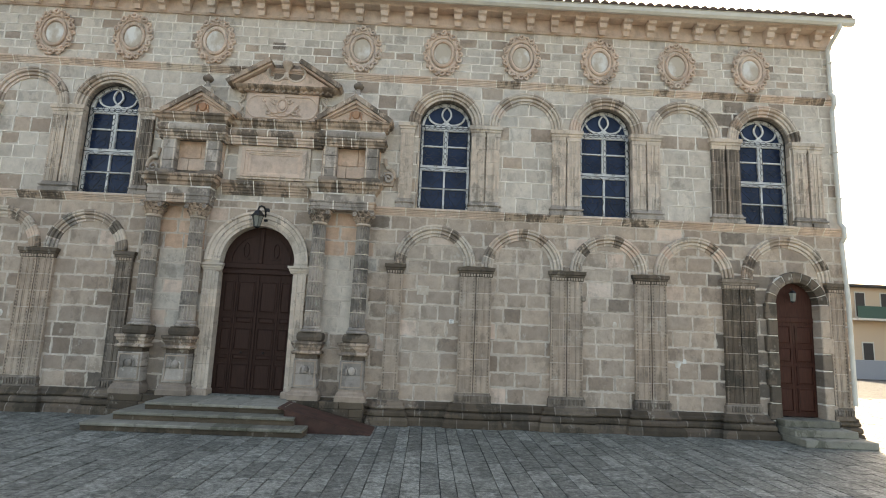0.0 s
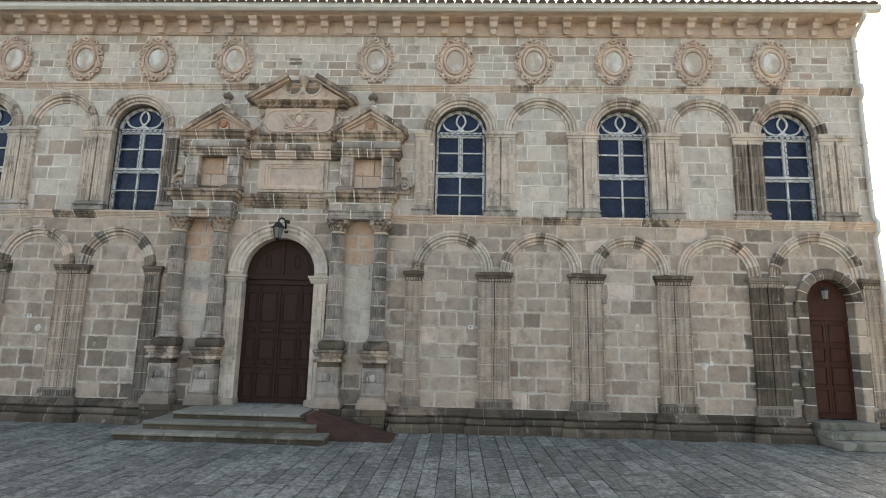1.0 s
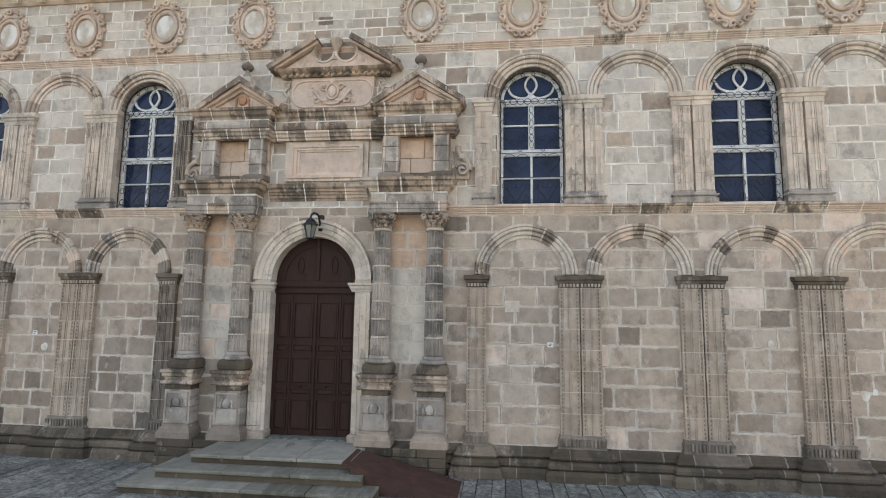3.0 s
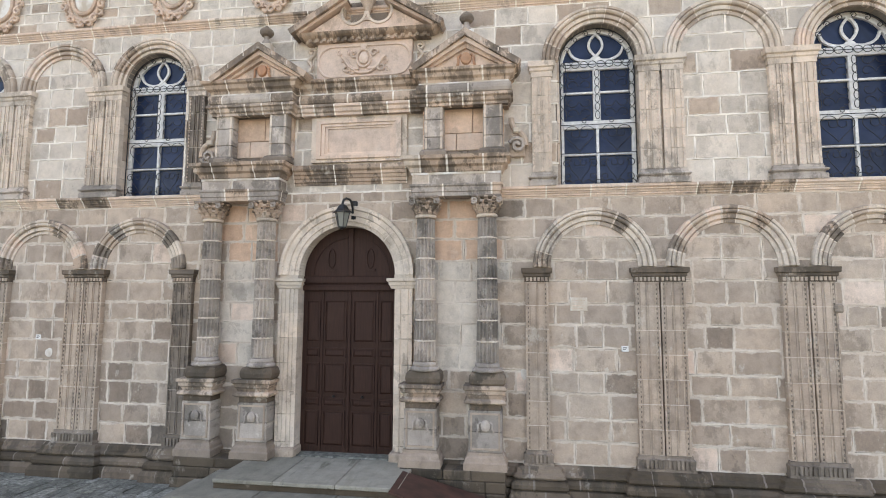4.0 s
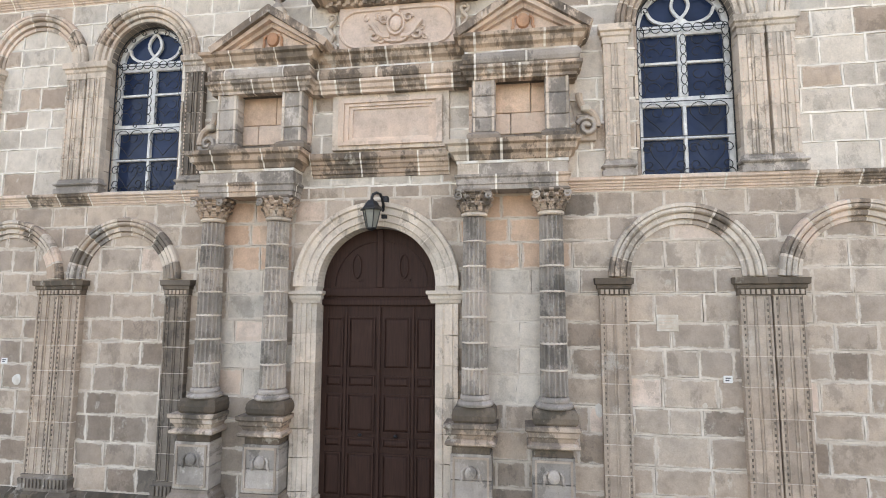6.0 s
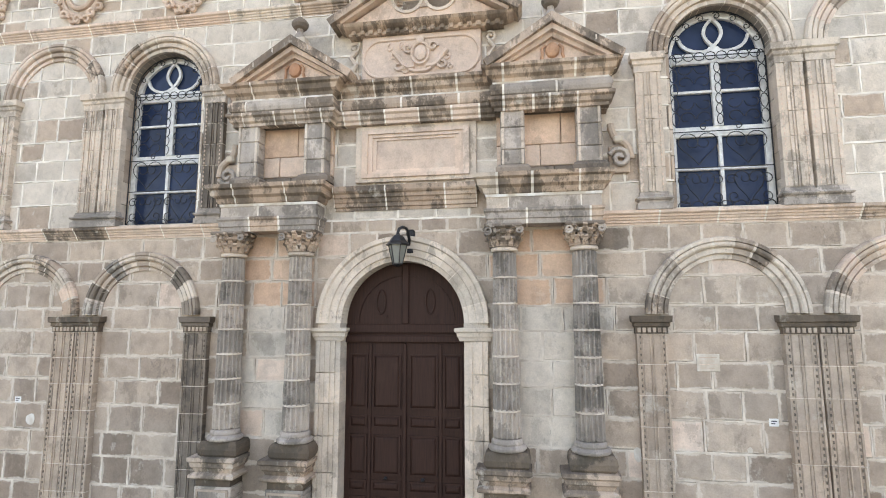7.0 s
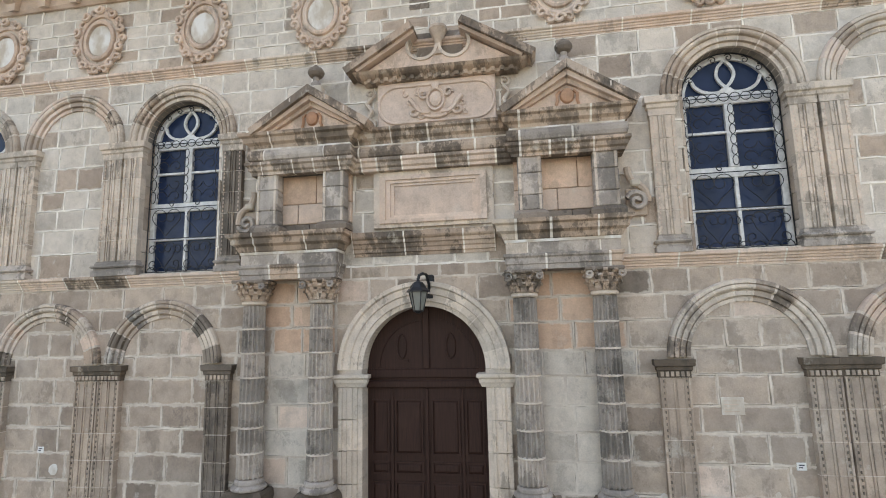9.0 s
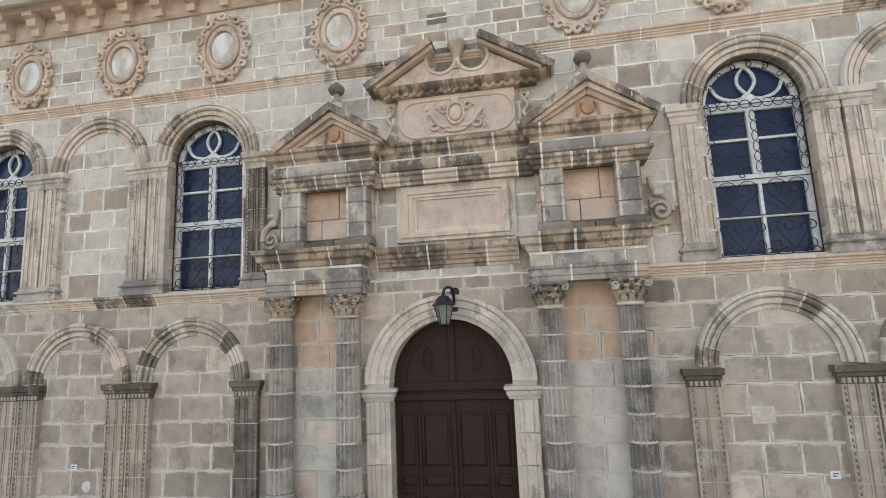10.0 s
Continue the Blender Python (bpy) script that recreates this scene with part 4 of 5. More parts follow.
A_CORN = [(-0.1, 6.24), (0.03, 6.24), (0.05, 6.29), (0.10, 6.32), (0.12, 6.38), (0.16, 6.40), (0.17, 6.44), (-0.1, 6.46)]
blocks(ob, "architrave_block", UP, A_ARCH, (M_BROWN, M_BROWN, M_ROSE), (0.2, 0.5))
blocks(ob, "frieze_block", UP, A_FRIEZE, (M_BROWN, M_BROWN, M_GREY), (0.4, 1.0))
blocks(ob, "cornice_block", UP, A_CORN, (M_BROWN,), (0.4, 1.0))
part("lime_flashing", moulding(UP, [(-0.02, 6.225), (0.034, 6.225), (0.034, 6.262), (-0.02, 6.262)]), M_LIME, ob, "lime mortar flashing")
part("core", moulding(UP, [(-0.12, 5.89), (0.0, 5.89), (0.0, 6.44), (-0.12, 6.44)]), M_DARK, ob)
part("core", box(-2.2, 2.4, -0.10, 0.0, 5.895, 6.43), M_DARK, ob)


def rake(bm, a, b, thick, y0, y1):
    d = (Vector(b) - Vector(a)).normalized()
    n = Vector((-d.y, d.x))
    if n.y < 0:
        n = -n
    add_prism(bm, [a, b, (b[0] + n.x * thick, b[1] + n.y * thick), (a[0] + n.x * thick, a[1] + n.y * thick)], y0, y1)


def pediment(cx):
    ob = thing("pediment", cx, 0, 6.44, "small triangular granite pediment with carved orange boss", "pediment", "small pediments", "structure")
    part("tympanum", prism([(-0.68, 0.0), (0.68, 0.0), (0.0, 0.50)], -0.30, -0.02), M_ROSE, ob)
    for s in (-1, 1):
        for inset, t, y, mat in ((0.0, 0.10, -0.49, M_BROWN), (-0.06, 0.065, -0.43, M_ROSE), (-0.115, 0.06, -0.36, M_ROSE)):
            u, z = 0.80 + inset * 1.6, 0.49 + inset * 1.25
            lo = -0.035 - inset * 0.3
            part("raking_moulding", prism([(s * u, lo), (s * 0.002, z), (s * 0.002, z + t * 1.18), (s * (u + t * 0.45), lo + t * 0.85)], y, -0.02), mat, ob)
        for c in (0.3, 0.62):
            x = s * 0.82 * c
            z = 0.60 - (0.60 - 0.03) * c
            part("mortar_joint", prism([(x - 0.009, z - 0.055 - s * 0.006), (x + 0.009, z - 0.055 + s * 0.006), (x + 0.009, z + 0.006), (x - 0.009, z + 0.006)], -0.493, -0.45), M_MORTAR, ob)
    b = bmesh.new()
    carved_boss(b, 0.0, -0.31, 0.19, 0.092)
    part("carved_boss", b, M_ORANGE, ob, "orange-stained carved boss")
    return ob


M_ORANGE = stone("orange-stained granite", [(0.0, (0.40, 0.215, 0.135)), (1.0, (0.52, 0.33, 0.225))], stain=0.2, lime=0.1, warm=0.5)
for cx in (-1.48, 1.90):
    pediment(cx)
    ob = thing("finial", cx, -0.20, 7.02, "small weathered stone ball finial on a block", "finial", "portal finials")
    part("block", box(-0.12, 0.12, -0.10, 0.10, -0.06, 0.10, 0.015), M_LIME, ob)
    part("stem", lathe([(0.08, 0.10), (0.07, 0.16), (0.04, 0.20), (0.045, 0.26)], 14), M_GREY, ob)
    part("ball", lathe([(0.05, 0.25), (0.09, 0.27), (0.115, 0.31), (0.115, 0.34), (0.09, 0.38), (0.04, 0.40), (0.03, 0.43), (0.0001, 0.45)], 16), M_DARK, ob)

# relief and broken top pediment
ob = thing("relief_panel", 0, 0, 0, "worn carved relief panel in rosy granite with oval frame", "relief", kind="structure")
part("slab", box(-0.62, 1.0, -0.10, 0.0, 6.45, 7.13, 0.01), M_FIELD, ob)
f = bmesh.new()
pts = [(-0.36 + 0.24 * math.cos(radians(t)), -0.105, 6.80 + 0.26 * math.sin(radians(t))) for t in range(90, 271, 15)] + [(0.74 + 0.24 * math.cos(radians(t)), -0.105, 6.80 + 0.26 * math.sin(radians(t))) for t in range(-90, 91, 15)]
add_tube(f, pts, 0.022, 6, True)
part("oval_frame", f, M_FIELD, ob)
f = bmesh.new()
add_ring(f, 0.19, 6.84, [(0.0, -0.09), (0.085, -0.09), (0.075, -0.13), (0.03, -0.15), (0.0, -0.155)], 0, 360, 14, 1.35)
add_ring(f, 0.19, 6.84, [(0.10, -0.09), (0.105, -0.13), (0.125, -0.14), (0.14, -0.09)], 0, 360, 20, 1.3)
add_ring(f, 0.19, 7.03, [(0.0, -0.09), (0.06, -0.09), (0.05, -0.14), (0.0, -0.15)], 0, 360, 12)
for s in (-1, 1):
    add_tube(f, [(0.19 + s * x, -0.12, z) for x, z in ((0.08, 6.66), (0.16, 6.65), (0.24, 6.70), (0.30, 6.80), (0.36, 6.86))], 0.035, 6)
    add_tube(f, [(x, -0.12, z) for x, _, z in spiral(0.19 + s * 0.30, 6.68, 0, 0.09, 0.02, 90, 90 + s * 400)], 0.022, 6)
    add_tube(f, [(x, -0.12, z) for x, _, z in spiral(0.19 + s * 0.17, 6.92, 0, 0.07, 0.02, 0, s * 400)], 0.02, 6)
add_tube(f, [(0.04, -0.12, 6.62), (0.12, -0.12, 6.59), (0.26, -0.12, 6.59), (0.34, -0.12, 6.62)], 0.025, 6)
for k in range(9):
    u, s = random.uniform(0.14, 0.42), random.choice((-1, 1))
    add_tube(f, spiral(0.19 + s * u, random.uniform(6.62, 6.98), -0.11, random.uniform(0.035, 0.07), 0.012, random.uniform(0, 360), random.uniform(400, 700)), 0.014, 5)
part("carving", f, M_FIELD, ob, "worn scrolled carving")
for s in (-1, 1):
    f = bmesh.new()
    cx = 0.19 + s * 0.93
    add_tube(f, spiral(cx, 7.02, -0.06, 0.015, 0.075, 0, s * 480), 0.02, 6)
    add_tube(f, [(cx - s * 0.02, -0.06, 6.96), (cx + s * 0.05, -0.06, 6.87), (cx - s * 0.02, -0.06, 6.77), (cx + s * 0.03, -0.06, 6.66)], 0.035, 6)
    add_tube(f, spiral(cx, 6.56, -0.06, 0.015, 0.09, 0, -s * 480), 0.024, 6)
    part("side_scroll", f, M_PALE, ob)

ob = thing("broken_pediment", 0.25, 0, 7.13, "rosy granite broken pediment with dentils and a small urn", "pediment", kind="structure")
part("cornice", moulding([(-1.02, 0.0), (-1.02, -0.12), (1.02, -0.12), (1.02, 0.0)], [(-0.1, 0.0), (0.03, 0.0), (0.03, 0.05), (0.10, 0.07), (0.14, 0.09), (0.17, 0.12), (-0.1, 0.13)]), M_BROWN, ob)
for i in range(17):
    part("dentil", box(-1.0 + 0.1212 * i, -0.94 + 0.1212 * i, -0.185, -0.14, 0.005, 0.06), M_BROWN, ob)
tym = [(-1.05, 0.12), (1.05, 0.12), (0.42, 0.50)] + [(0.22 + 0.19 * math.cos(radians(t)), 0.46 + 0.19 * math.sin(radians(t))) for t in range(0, -181, -20)] + [(-0.22 + 0.19 * math.cos(radians(t)), 0.46 + 0.19 * math.sin(radians(t))) for t in range(0, -181, -20)] + [(-0.42, 0.50)]
part("tympanum", prism(tym, -0.20, 0.0), M_ROSE, ob)
for s in (-1, 1):
    part("hollow_rim", ring(s * 0.22, 0.46, [(0.185, 0.0), (0.185, -0.22), (0.225, -0.22), (0.225, 0.0)], 180 if s > 0 else 130, 410 if s > 0 else 360, 16), M_PALE, ob)
    for inset, t, y, mat in ((0.0, 0.10, -0.36, M_BROWN), (-0.06, 0.06, -0.30, M_ROSE)):
        bm = bmesh.new()
        rake(bm, (s * (1.24 + inset * 2.2), 0.08 + max(0, -inset) * 0.5), (s * 0.30, 0.66 + inset * 0.9), t, y, 0.0)
        part("raking_moulding", bm, mat, ob)
# added slab behind the hollows; its dark colour gives the recess its shade
part("soffit", box(-0.32, 0.32, -0.05, 0.0, 0.30, 0.72), M_DARK, ob)
part("urn", lathe([(0.09, 0.30), (0.09, 0.34), (0.05, 0.38), (0.04, 0.44), (0.055, 0.52), (0.09, 0.60), (0.115, 0.66), (0.13, 0.69), (0.12, 0.73), (0.06, 0.75)], 18, 0, 0, 0, -0.14), M_WALL, ob, "worn stone urn")

# consoles beside the attic
for s, x in ((-1, -2.50), (1, 2.68)):
    ob = thing("scroll_console", x, 0, 5.10, "weathered stone scroll beside the portal attic", "scroll", "scroll consoles")
    f = bmesh.new()
    add_tube(f, spiral(0, 0.17, -0.12, 0.02, 0.13, 0, s * 520), 0.035, 6)
    part("volute", f, M_GREY, ob)
    part("stem", tube([(s * (0.02 + 0.11 * math.cos(math.pi * k / 12)), -0.10, 0.16 + 0.45 * k / 12 + 0.04 * math.sin(math.pi * k / 6)) for k in range(13)], 0.045, 8), M_WALL, ob)
    part("lime_patch", box(-0.05 - s * 0.02, 0.07 - s * 0.02, -0.155, -0.06, 0.36, 0.45, 0.02), M_LIME, ob, "white lime repair")
    part("backing", box(-0.12, 0.12, -0.08, 0.0, 0.0, 0.34, 0.01), M_WALL, ob)

# ---- portal arch and jambs ----
ob = thing("portal_arch", DOOR_X, 0, 0, "pale moulded granite round arch and jambs of the main door", "archway", kind="structure")
R0 = DOOR_HALF
prof = [(R0, 0.30), (R0, -0.02), (R0 + 0.06, -0.03), (R0 + 0.065, -0.05), (R0 + 0.15, -0.055), (R0 + 0.16, -0.075), (R0 + 0.24, -0.08), (R0 + 0.26, -0.11), (R0 + 0.31, -0.11), (R0 + 0.32, -0.06), (R0 + 0.32, 0.02), (R0 + 0.12, 0.30)]
part("mortar_bed", ring(0, DOOR_SPRING, [(r, y + 0.004 if y < 0 else y) for r, y in prof], 0.1, 179.9, 48), M_MORTAR, ob)
for i in range(13):
    part("voussoir", ring(0, DOOR_SPRING, prof, 180 * i / 13 + 0.3, 180 * (i + 1) / 13 - 0.3, 4), M_PALE, ob)
for s in (-1, 1):
    part("mortar_bed", box(min(s * (R0 + 0.004), s * (R0 + 0.295)), max(s * (R0 + 0.004), s * (R0 + 0.295)), -0.02, 0.29, DOOR_SILL, 3.05), M_MORTAR, ob)
    z = DOOR_SILL
    for h in (0.22, 0.42, 0.36, 0.44, 0.40, 0.38, 0.42):
        h = min(h, 3.05 - z)
        pj = [(0.0, 0.30), (0.0, -0.02), (0.06, -0.03), (0.065, -0.05), (0.10, -0.052), (0.105, -0.04), (0.125, -0.04), (0.13, -0.06), (0.19, -0.062), (0.195, -0.08), (0.23, -0.08), (0.235, -0.068), (0.25, -0.068), (0.255, -0.085), (0.30, -0.085), (0.30, 0.01), (0.12, 0.30)]
        a = [(s * (R0 + u), v) for u, v in pj]
        bm = bmesh.new()
        lo, hi = [bm.verts.new((u, v, z + 0.006)) for u, v in a], [bm.verts.new((u, v, z + h - 0.006)) for u, v in a]
        bm.faces.new(lo)
        bm.faces.new(hi)
        for i in range(len(a)):
            bm.faces.new((lo[i], hi[i], hi[(i + 1) % len(a)], lo[(i + 1) % len(a)]))
        part("jamb_stone", bm, M_PALE, ob)
        z += h
    x0, x1 = sorted((s * (R0 - 0.05), s * (R0 + 0.33)))
    part("impost", moulding([(x0, 0.25), (x0, -0.06), (x1, -0.06), (x1, 0.0)], [(-0.15, 3.05), (0.0, 3.05), (0.015, 3.09), (0.03, 3.11), (0.035, 3.15), (0.06, 3.17), (0.06, 3.21), (-0.15, 3.22)]), M_PALE, ob)
    part("impost_block", box(min(s * R0, s * (R0 + 0.3)), max(s * R0, s * (R0 + 0.3)), -0.055, 0.30, 3.05, DOOR_SPRING + 0.002), M_PALE, ob)
    part("jamb_foot", box(min(s * (R0 - 0.04), s * (R0 + 0.30)), max(s * (R0 - 0.04), s * (R0 + 0.30)), -0.13, 0.20, 0.40, 0.56, 0.02), M_WALL, ob)


# ---- main door ----
def door_panel(bm, x0, x1, z0, z1, y):
    """A raised panel inside a beaded frame."""
    w = 0.022
    for a in ((x0, x0 + w, z0, z1), (x1 - w, x1, z0, z1), (x0 + w, x1 - w, z0, z0 + w), (x0 + w, x1 - w, z1 - w, z1)):
        add_box(bm, a[0], a[1], y - 0.022, y, a[2], a[3])
    if x1 - x0 > 0.12:
        m = 0.05
        o = [bm.verts.new(p) for p in ((x0 + w, y - 0.001, z0 + w), (x1 - w, y - 0.001, z0 + w), (x1 - w, y - 0.001, z1 - w), (x0 + w, y - 0.001, z1 - w))]
        i = [bm.verts.new(p) for p in ((x0 + m, y - 0.016, z0 + m), (x1 - m, y - 0.016, z0 + m), (x1 - m, y - 0.016, z1 - m), (x0 + m, y - 0.016, z1 - m))]
        for k in range(4):
            bm.faces.new((o[k], o[(k + 1) % 4], i[(k + 1) % 4], i[k]))
        bm.faces.new(i)


door = thing("door_1", DOOR_X, 0.22, DOOR_SILL, "closed dark brown panelled double door under a wooden lunette", "door", kind="structure")
H = 3.02 - DOOR_SILL
for s in (-1, 1):
    leaf = part("door_leaf", box(min(0.004 * s, 0.80 * s), max(0.004 * s, 0.80 * s), 0.0, 0.06, 0.01, H), M_DOOR, door)
    for u0, u1 in ((0.055, 0.43), (0.50, 0.74)):
        for z0, z1 in ((0.10, 0.66), (0.72, 0.86), (0.92, 1.42), (1.50, 1.66), (1.74, 2.44)):
            bm = bmesh.new()
            door_panel(bm, min(s * u0, s * u1), max(s * u0, s * u1), z0, z1, 0.0)
            part("panel", bm, M_DOOR, leaf)
    part("stile", box(min(s * 0.445, s * 0.485), max(s * 0.445, s * 0.485), -0.02, 0.0, 0.02, H - 0.02, 0.005), M_DOOR, leaf)
    part("knocker", lathe([(0.012, -0.02), (0.03, 0.0), (0.012, 0.02)], 10, 0, 0, s * 0.24, -0.03), M_IRON, leaf, "dark iron pull").location.z = 0.89
part("meeting_strip", box(-0.022, 0.022, -0.03, 0.0, 0.02, H - 0.02, 0.006), M_DOOR, door)
for z0, z1, o in ((H, H + 0.09, 0.05), (H + 0.12, H + 0.24, 0.03)):
    part("transom", box(-0.81, 0.81, -o, 0.05, z0, z1, 0.01), M_DOOR, door)
lun = [(0.81 * math.cos(radians(t)), DOOR_SPRING - DOOR_SILL + 0.81 * math.sin(radians(t))) for t in range(0, 181, 10)]
part("lunette", prism([(0.81, H + 0.09)] + lun + [(-0.81, H + 0.09)], 0.0, 0.05), M_DOOR, door)
part("lunette_post", box(-0.045, 0.045, -0.03, 0.0, H + 0.24, 3.62, 0.008), M_DOOR, door)
for s in (-1, 1):
    f = bmesh.new()
    add_ring(f, s * 0.03, DOOR_SPRING - DOOR_SILL + 0.02, [(0.60, 0.0), (0.60, -0.02), (0.63, -0.02), (0.63, 0.0)], *((0, 88) if s > 0 else (92, 180)), 10)
    add_tube(f, [(s * 0.33 + 0.06 * math.cos(radians(t)), -0.01, 3.12 + 0.16 * math.sin(radians(t))) for t in range(0, 360, 30)], 0.012, 6, True)
    add_box(f, s * 0.33 - 0.09, s * 0.33 + 0.09, -0.02, 0.0, 2.92, 2.95)
    part("lunette_carving", f, M_DOOR, door)
part("threshold", box(-0.82, 0.82, -0.24, 0.10, -0.03, 0.01, 0.006), M_PAVE, door)

# ---- wall lantern over the main door ----
lan = thing("wall_lantern", -0.045, -0.01, 4.35, "black iron wall lantern with frosted glass on a curved bracket", "lantern")
part("wall_plate", box(0.045, 0.155, -0.05, 0.01, -0.20, 0.12, 0.02), M_IRON, lan)
part("bracket", tube([(0.08, -0.03, -0.12), (0.10, -0.10, -0.02), (0.10, -0.16, 0.06), (0.085, -0.21, 0.105), (0.05, -0.26, 0.115), (0.014, -0.29, 0.09), (0.0, -0.30, 0.04), (0.0, -0.30, -0.02)], 0.02, 8), M_IRON, lan)
part("roof", lathe([(0.15, -0.12), (0.15, -0.105), (0.105, -0.065), (0.085, -0.03), (0.06, 0.0), (0.03, 0.012), (0.02, 0.03)], 6, 0, 0, 0, -0.30), M_IRON, lan)
part("glass", lathe([(0.06, -0.345), (0.112, -0.12)], 6, 0, 0, 0, -0.30), M_LAMP_GLASS, lan, "frosted lamp glass")
for i in range(6):
    a = 2 * math.pi * i / 6
    part("rib", tube([(0.064 * math.cos(a), -0.30 + 0.064 * math.sin(a), -0.35), (0.118 * math.cos(a), -0.30 + 0.118 * math.sin(a), -0.115)], 0.007, 5), M_IRON, lan)
part("foot", lathe([(0.02, -0.385), (0.045, -0.37), (0.066, -0.358), (0.066, -0.342)], 6, 0, 0, 0, -0.30), M_IRON, lan)

# ---- side door ----
ob = thing("side_arch", SIDE_X, 0, 0, "dark rough granite surround of the side door", "archway", kind="structure")
prof = [(SIDE_HALF, 0.30), (SIDE_HALF, -0.06), (SIDE_HALF + 0.08, -0.09), (SIDE_HALF + 0.20, -0.09), (SIDE_HALF + 0.22, 0.01), (SIDE_HALF + 0.1, 0.30)]
part("mortar_bed", ring(0, SIDE_SPRING, [(r + 0.006, y + 0.012) for r, y in prof], 0.2, 179.8, 30), M_POINT, ob)
for i in range(9):
    lift = random.uniform(-0.015, 0.02)
    part("voussoir", ring(0, SIDE_SPRING, [(r + (lift if r > SIDE_HALF + 0.15 else 0), y) for r, y in prof], 20 * i + 0.9, 20 * i + 19.1, 4), random.choice((M_DARK, M_SOAK, M_SOAK)), ob)
for s in (-1, 1):
    part("mortar_bed", box(min(s * (SIDE_HALF + 0.008), s * (SIDE_HALF + 0.20)), max(s * (SIDE_HALF + 0.008), s * (SIDE_HALF + 0.20)), -0.08, 0.29, 0.02, SIDE_SPRING), M_POINT, ob)
    z = 0.02
    for i in range(8):
        h = (SIDE_SPRING - 0.02) / 8
        wide = SIDE_HALF + (0.27 if i % 2 else 0.21)
        part("jamb_stone", box(min(s * SIDE_HALF, s * wide), max(s * SIDE_HALF, s * wide), -0.10 + random.uniform(-0.01, 0.01), 0.30, z + 0.009, z + h - 0.009, 0.018), M_SOAK if s < 0 else random.choice((M_DARK, M_WALL)), ob)
        z += h
d2 = thing("door_2", SIDE_X, 0.16, 0.43, "closed red-brown wooden side door with arched head", "door", kind="structure")
for s in (-1, 1):
    leaf = part("door_leaf", box(min(0.004 * s, 0.48 * s), max(0.004 * s, 0.48 * s), 0.0, 0.05, 0.01, 2.05), M_SIDE_DOOR, d2)
    for z0, z1 in ((0.10, 0.62), (0.68, 1.10), (1.16, 1.50), (1.56, 1.98)):
        bm = bmesh.new()
        door_panel(bm, min(s * 0.05, s * 0.43), max(s * 0.05, s * 0.43), z0, z1, 0.0)
        part("panel", bm, M_SIDE_DOOR, leaf)
part("transom", box(-0.48, 0.48, -0.03, 0.05, 2.05, 2.16, 0.01), M_SIDE_DOOR, d2)
part("lunette", prism([(0.48, 2.16)] + [(0.48 * math.cos(radians(t)), SIDE_SPRING - 0.43 + 0.48 * math.sin(radians(t))) for t in range(0, 181, 12)] + [(-0.48, 2.16)], 0.0, 0.05), M_SIDE_DOOR, d2)
sl = thing("hanging_lantern", SIDE_X - 0.04, 0.02, 3.02, "small dark hanging lantern in the side doorway", "lantern")
part("hook", tube([(0, 0.10, 0.20), (0, 0.02, 0.22), (0, 0, 0.14)], 0.008, 6), M_IRON, sl)
part("roof", lathe([(0.085, 0.10), (0.05, 0.15), (0.015, 0.17)], 6), M_IRON, sl)
part("glass", lathe([(0.05, -0.08), (0.075, 0.10)], 6), M_LAMP_GLASS, sl, "frosted lamp glass")
part("foot", lathe([(0.02, -0.11), (0.055, -0.08)], 6), M_IRON, sl)

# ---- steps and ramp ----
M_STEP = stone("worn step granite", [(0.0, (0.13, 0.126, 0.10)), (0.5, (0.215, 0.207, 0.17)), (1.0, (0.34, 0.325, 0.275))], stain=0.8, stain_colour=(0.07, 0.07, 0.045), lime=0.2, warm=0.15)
st = thing("front_steps", 0, 0, 0, "three worn mossy granite steps before the main door", "steps", kind="structure")
for x0, x1, yf, z0, z1, cuts in ((-2.25, 1.60, -1.86, 0.0, 0.145, 4), (-1.88, 1.36, -1.55, 0.145, 0.29, 3), (-1.50, 1.12, -1.22, 0.29, 0.43, 3)):
    for i in range(cuts):
        a, b = x0 + (x1 - x0) * i / cuts, x0 + (x1 - x0) * (i + 1) / cuts
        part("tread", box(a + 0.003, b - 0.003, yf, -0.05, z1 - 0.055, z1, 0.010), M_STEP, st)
        # moss and the shade under the tread share the riser's dark colour
        part("riser", box(a + 0.001, b - 0.001, yf + 0.045, -0.05, z0 + 0.001, z1 - 0.055), M_DAMP, st, "mossy riser with shade in its dark colour")
ramp = thing("ramp", 0, 0, 0, "rust-red sheet steel access ramp beside the steps", "ramp")
rz = lambda x: 0.45 - 0.44 * (x - 1.02) / 1.73
part("deck", prism([(1.02, rz(1.02)), (2.75, 0.012), (2.75, 0.0), (2.65, 0.0), (1.02, rz(1.02) - 0.03)], -1.40, -0.55), M_RUST, ramp)
part("skirt", prism([(1.14, 0.005), (1.14, rz(1.14) - 0.02), (2.64, 0.005)], -1.395, -1.375), M_RUST, ramp)
part("skirt", prism([(1.14, 0.005), (1.14, rz(1.14) - 0.02), (2.64, 0.005)], -0.575, -0.555), M_RUST, ramp)
ss = thing("side_steps", SIDE_X, 0, 0, "pale worn concrete steps before the side door", "steps", kind="structure")
for x0, x1, yf, z0, z1 in ((-0.62, 0.86, -0.95, 0.0, 0.145), (-0.62, 0.70, -0.65, 0.145, 0.29), (-0.62, 0.55, -0.36, 0.29, 0.43)):
    part("step_slab", box(x0, x1, yf, 0.15 if z1 > 0.4 else -0.02, z0 + 0.001, z1, 0.012), M_STEP, ss)

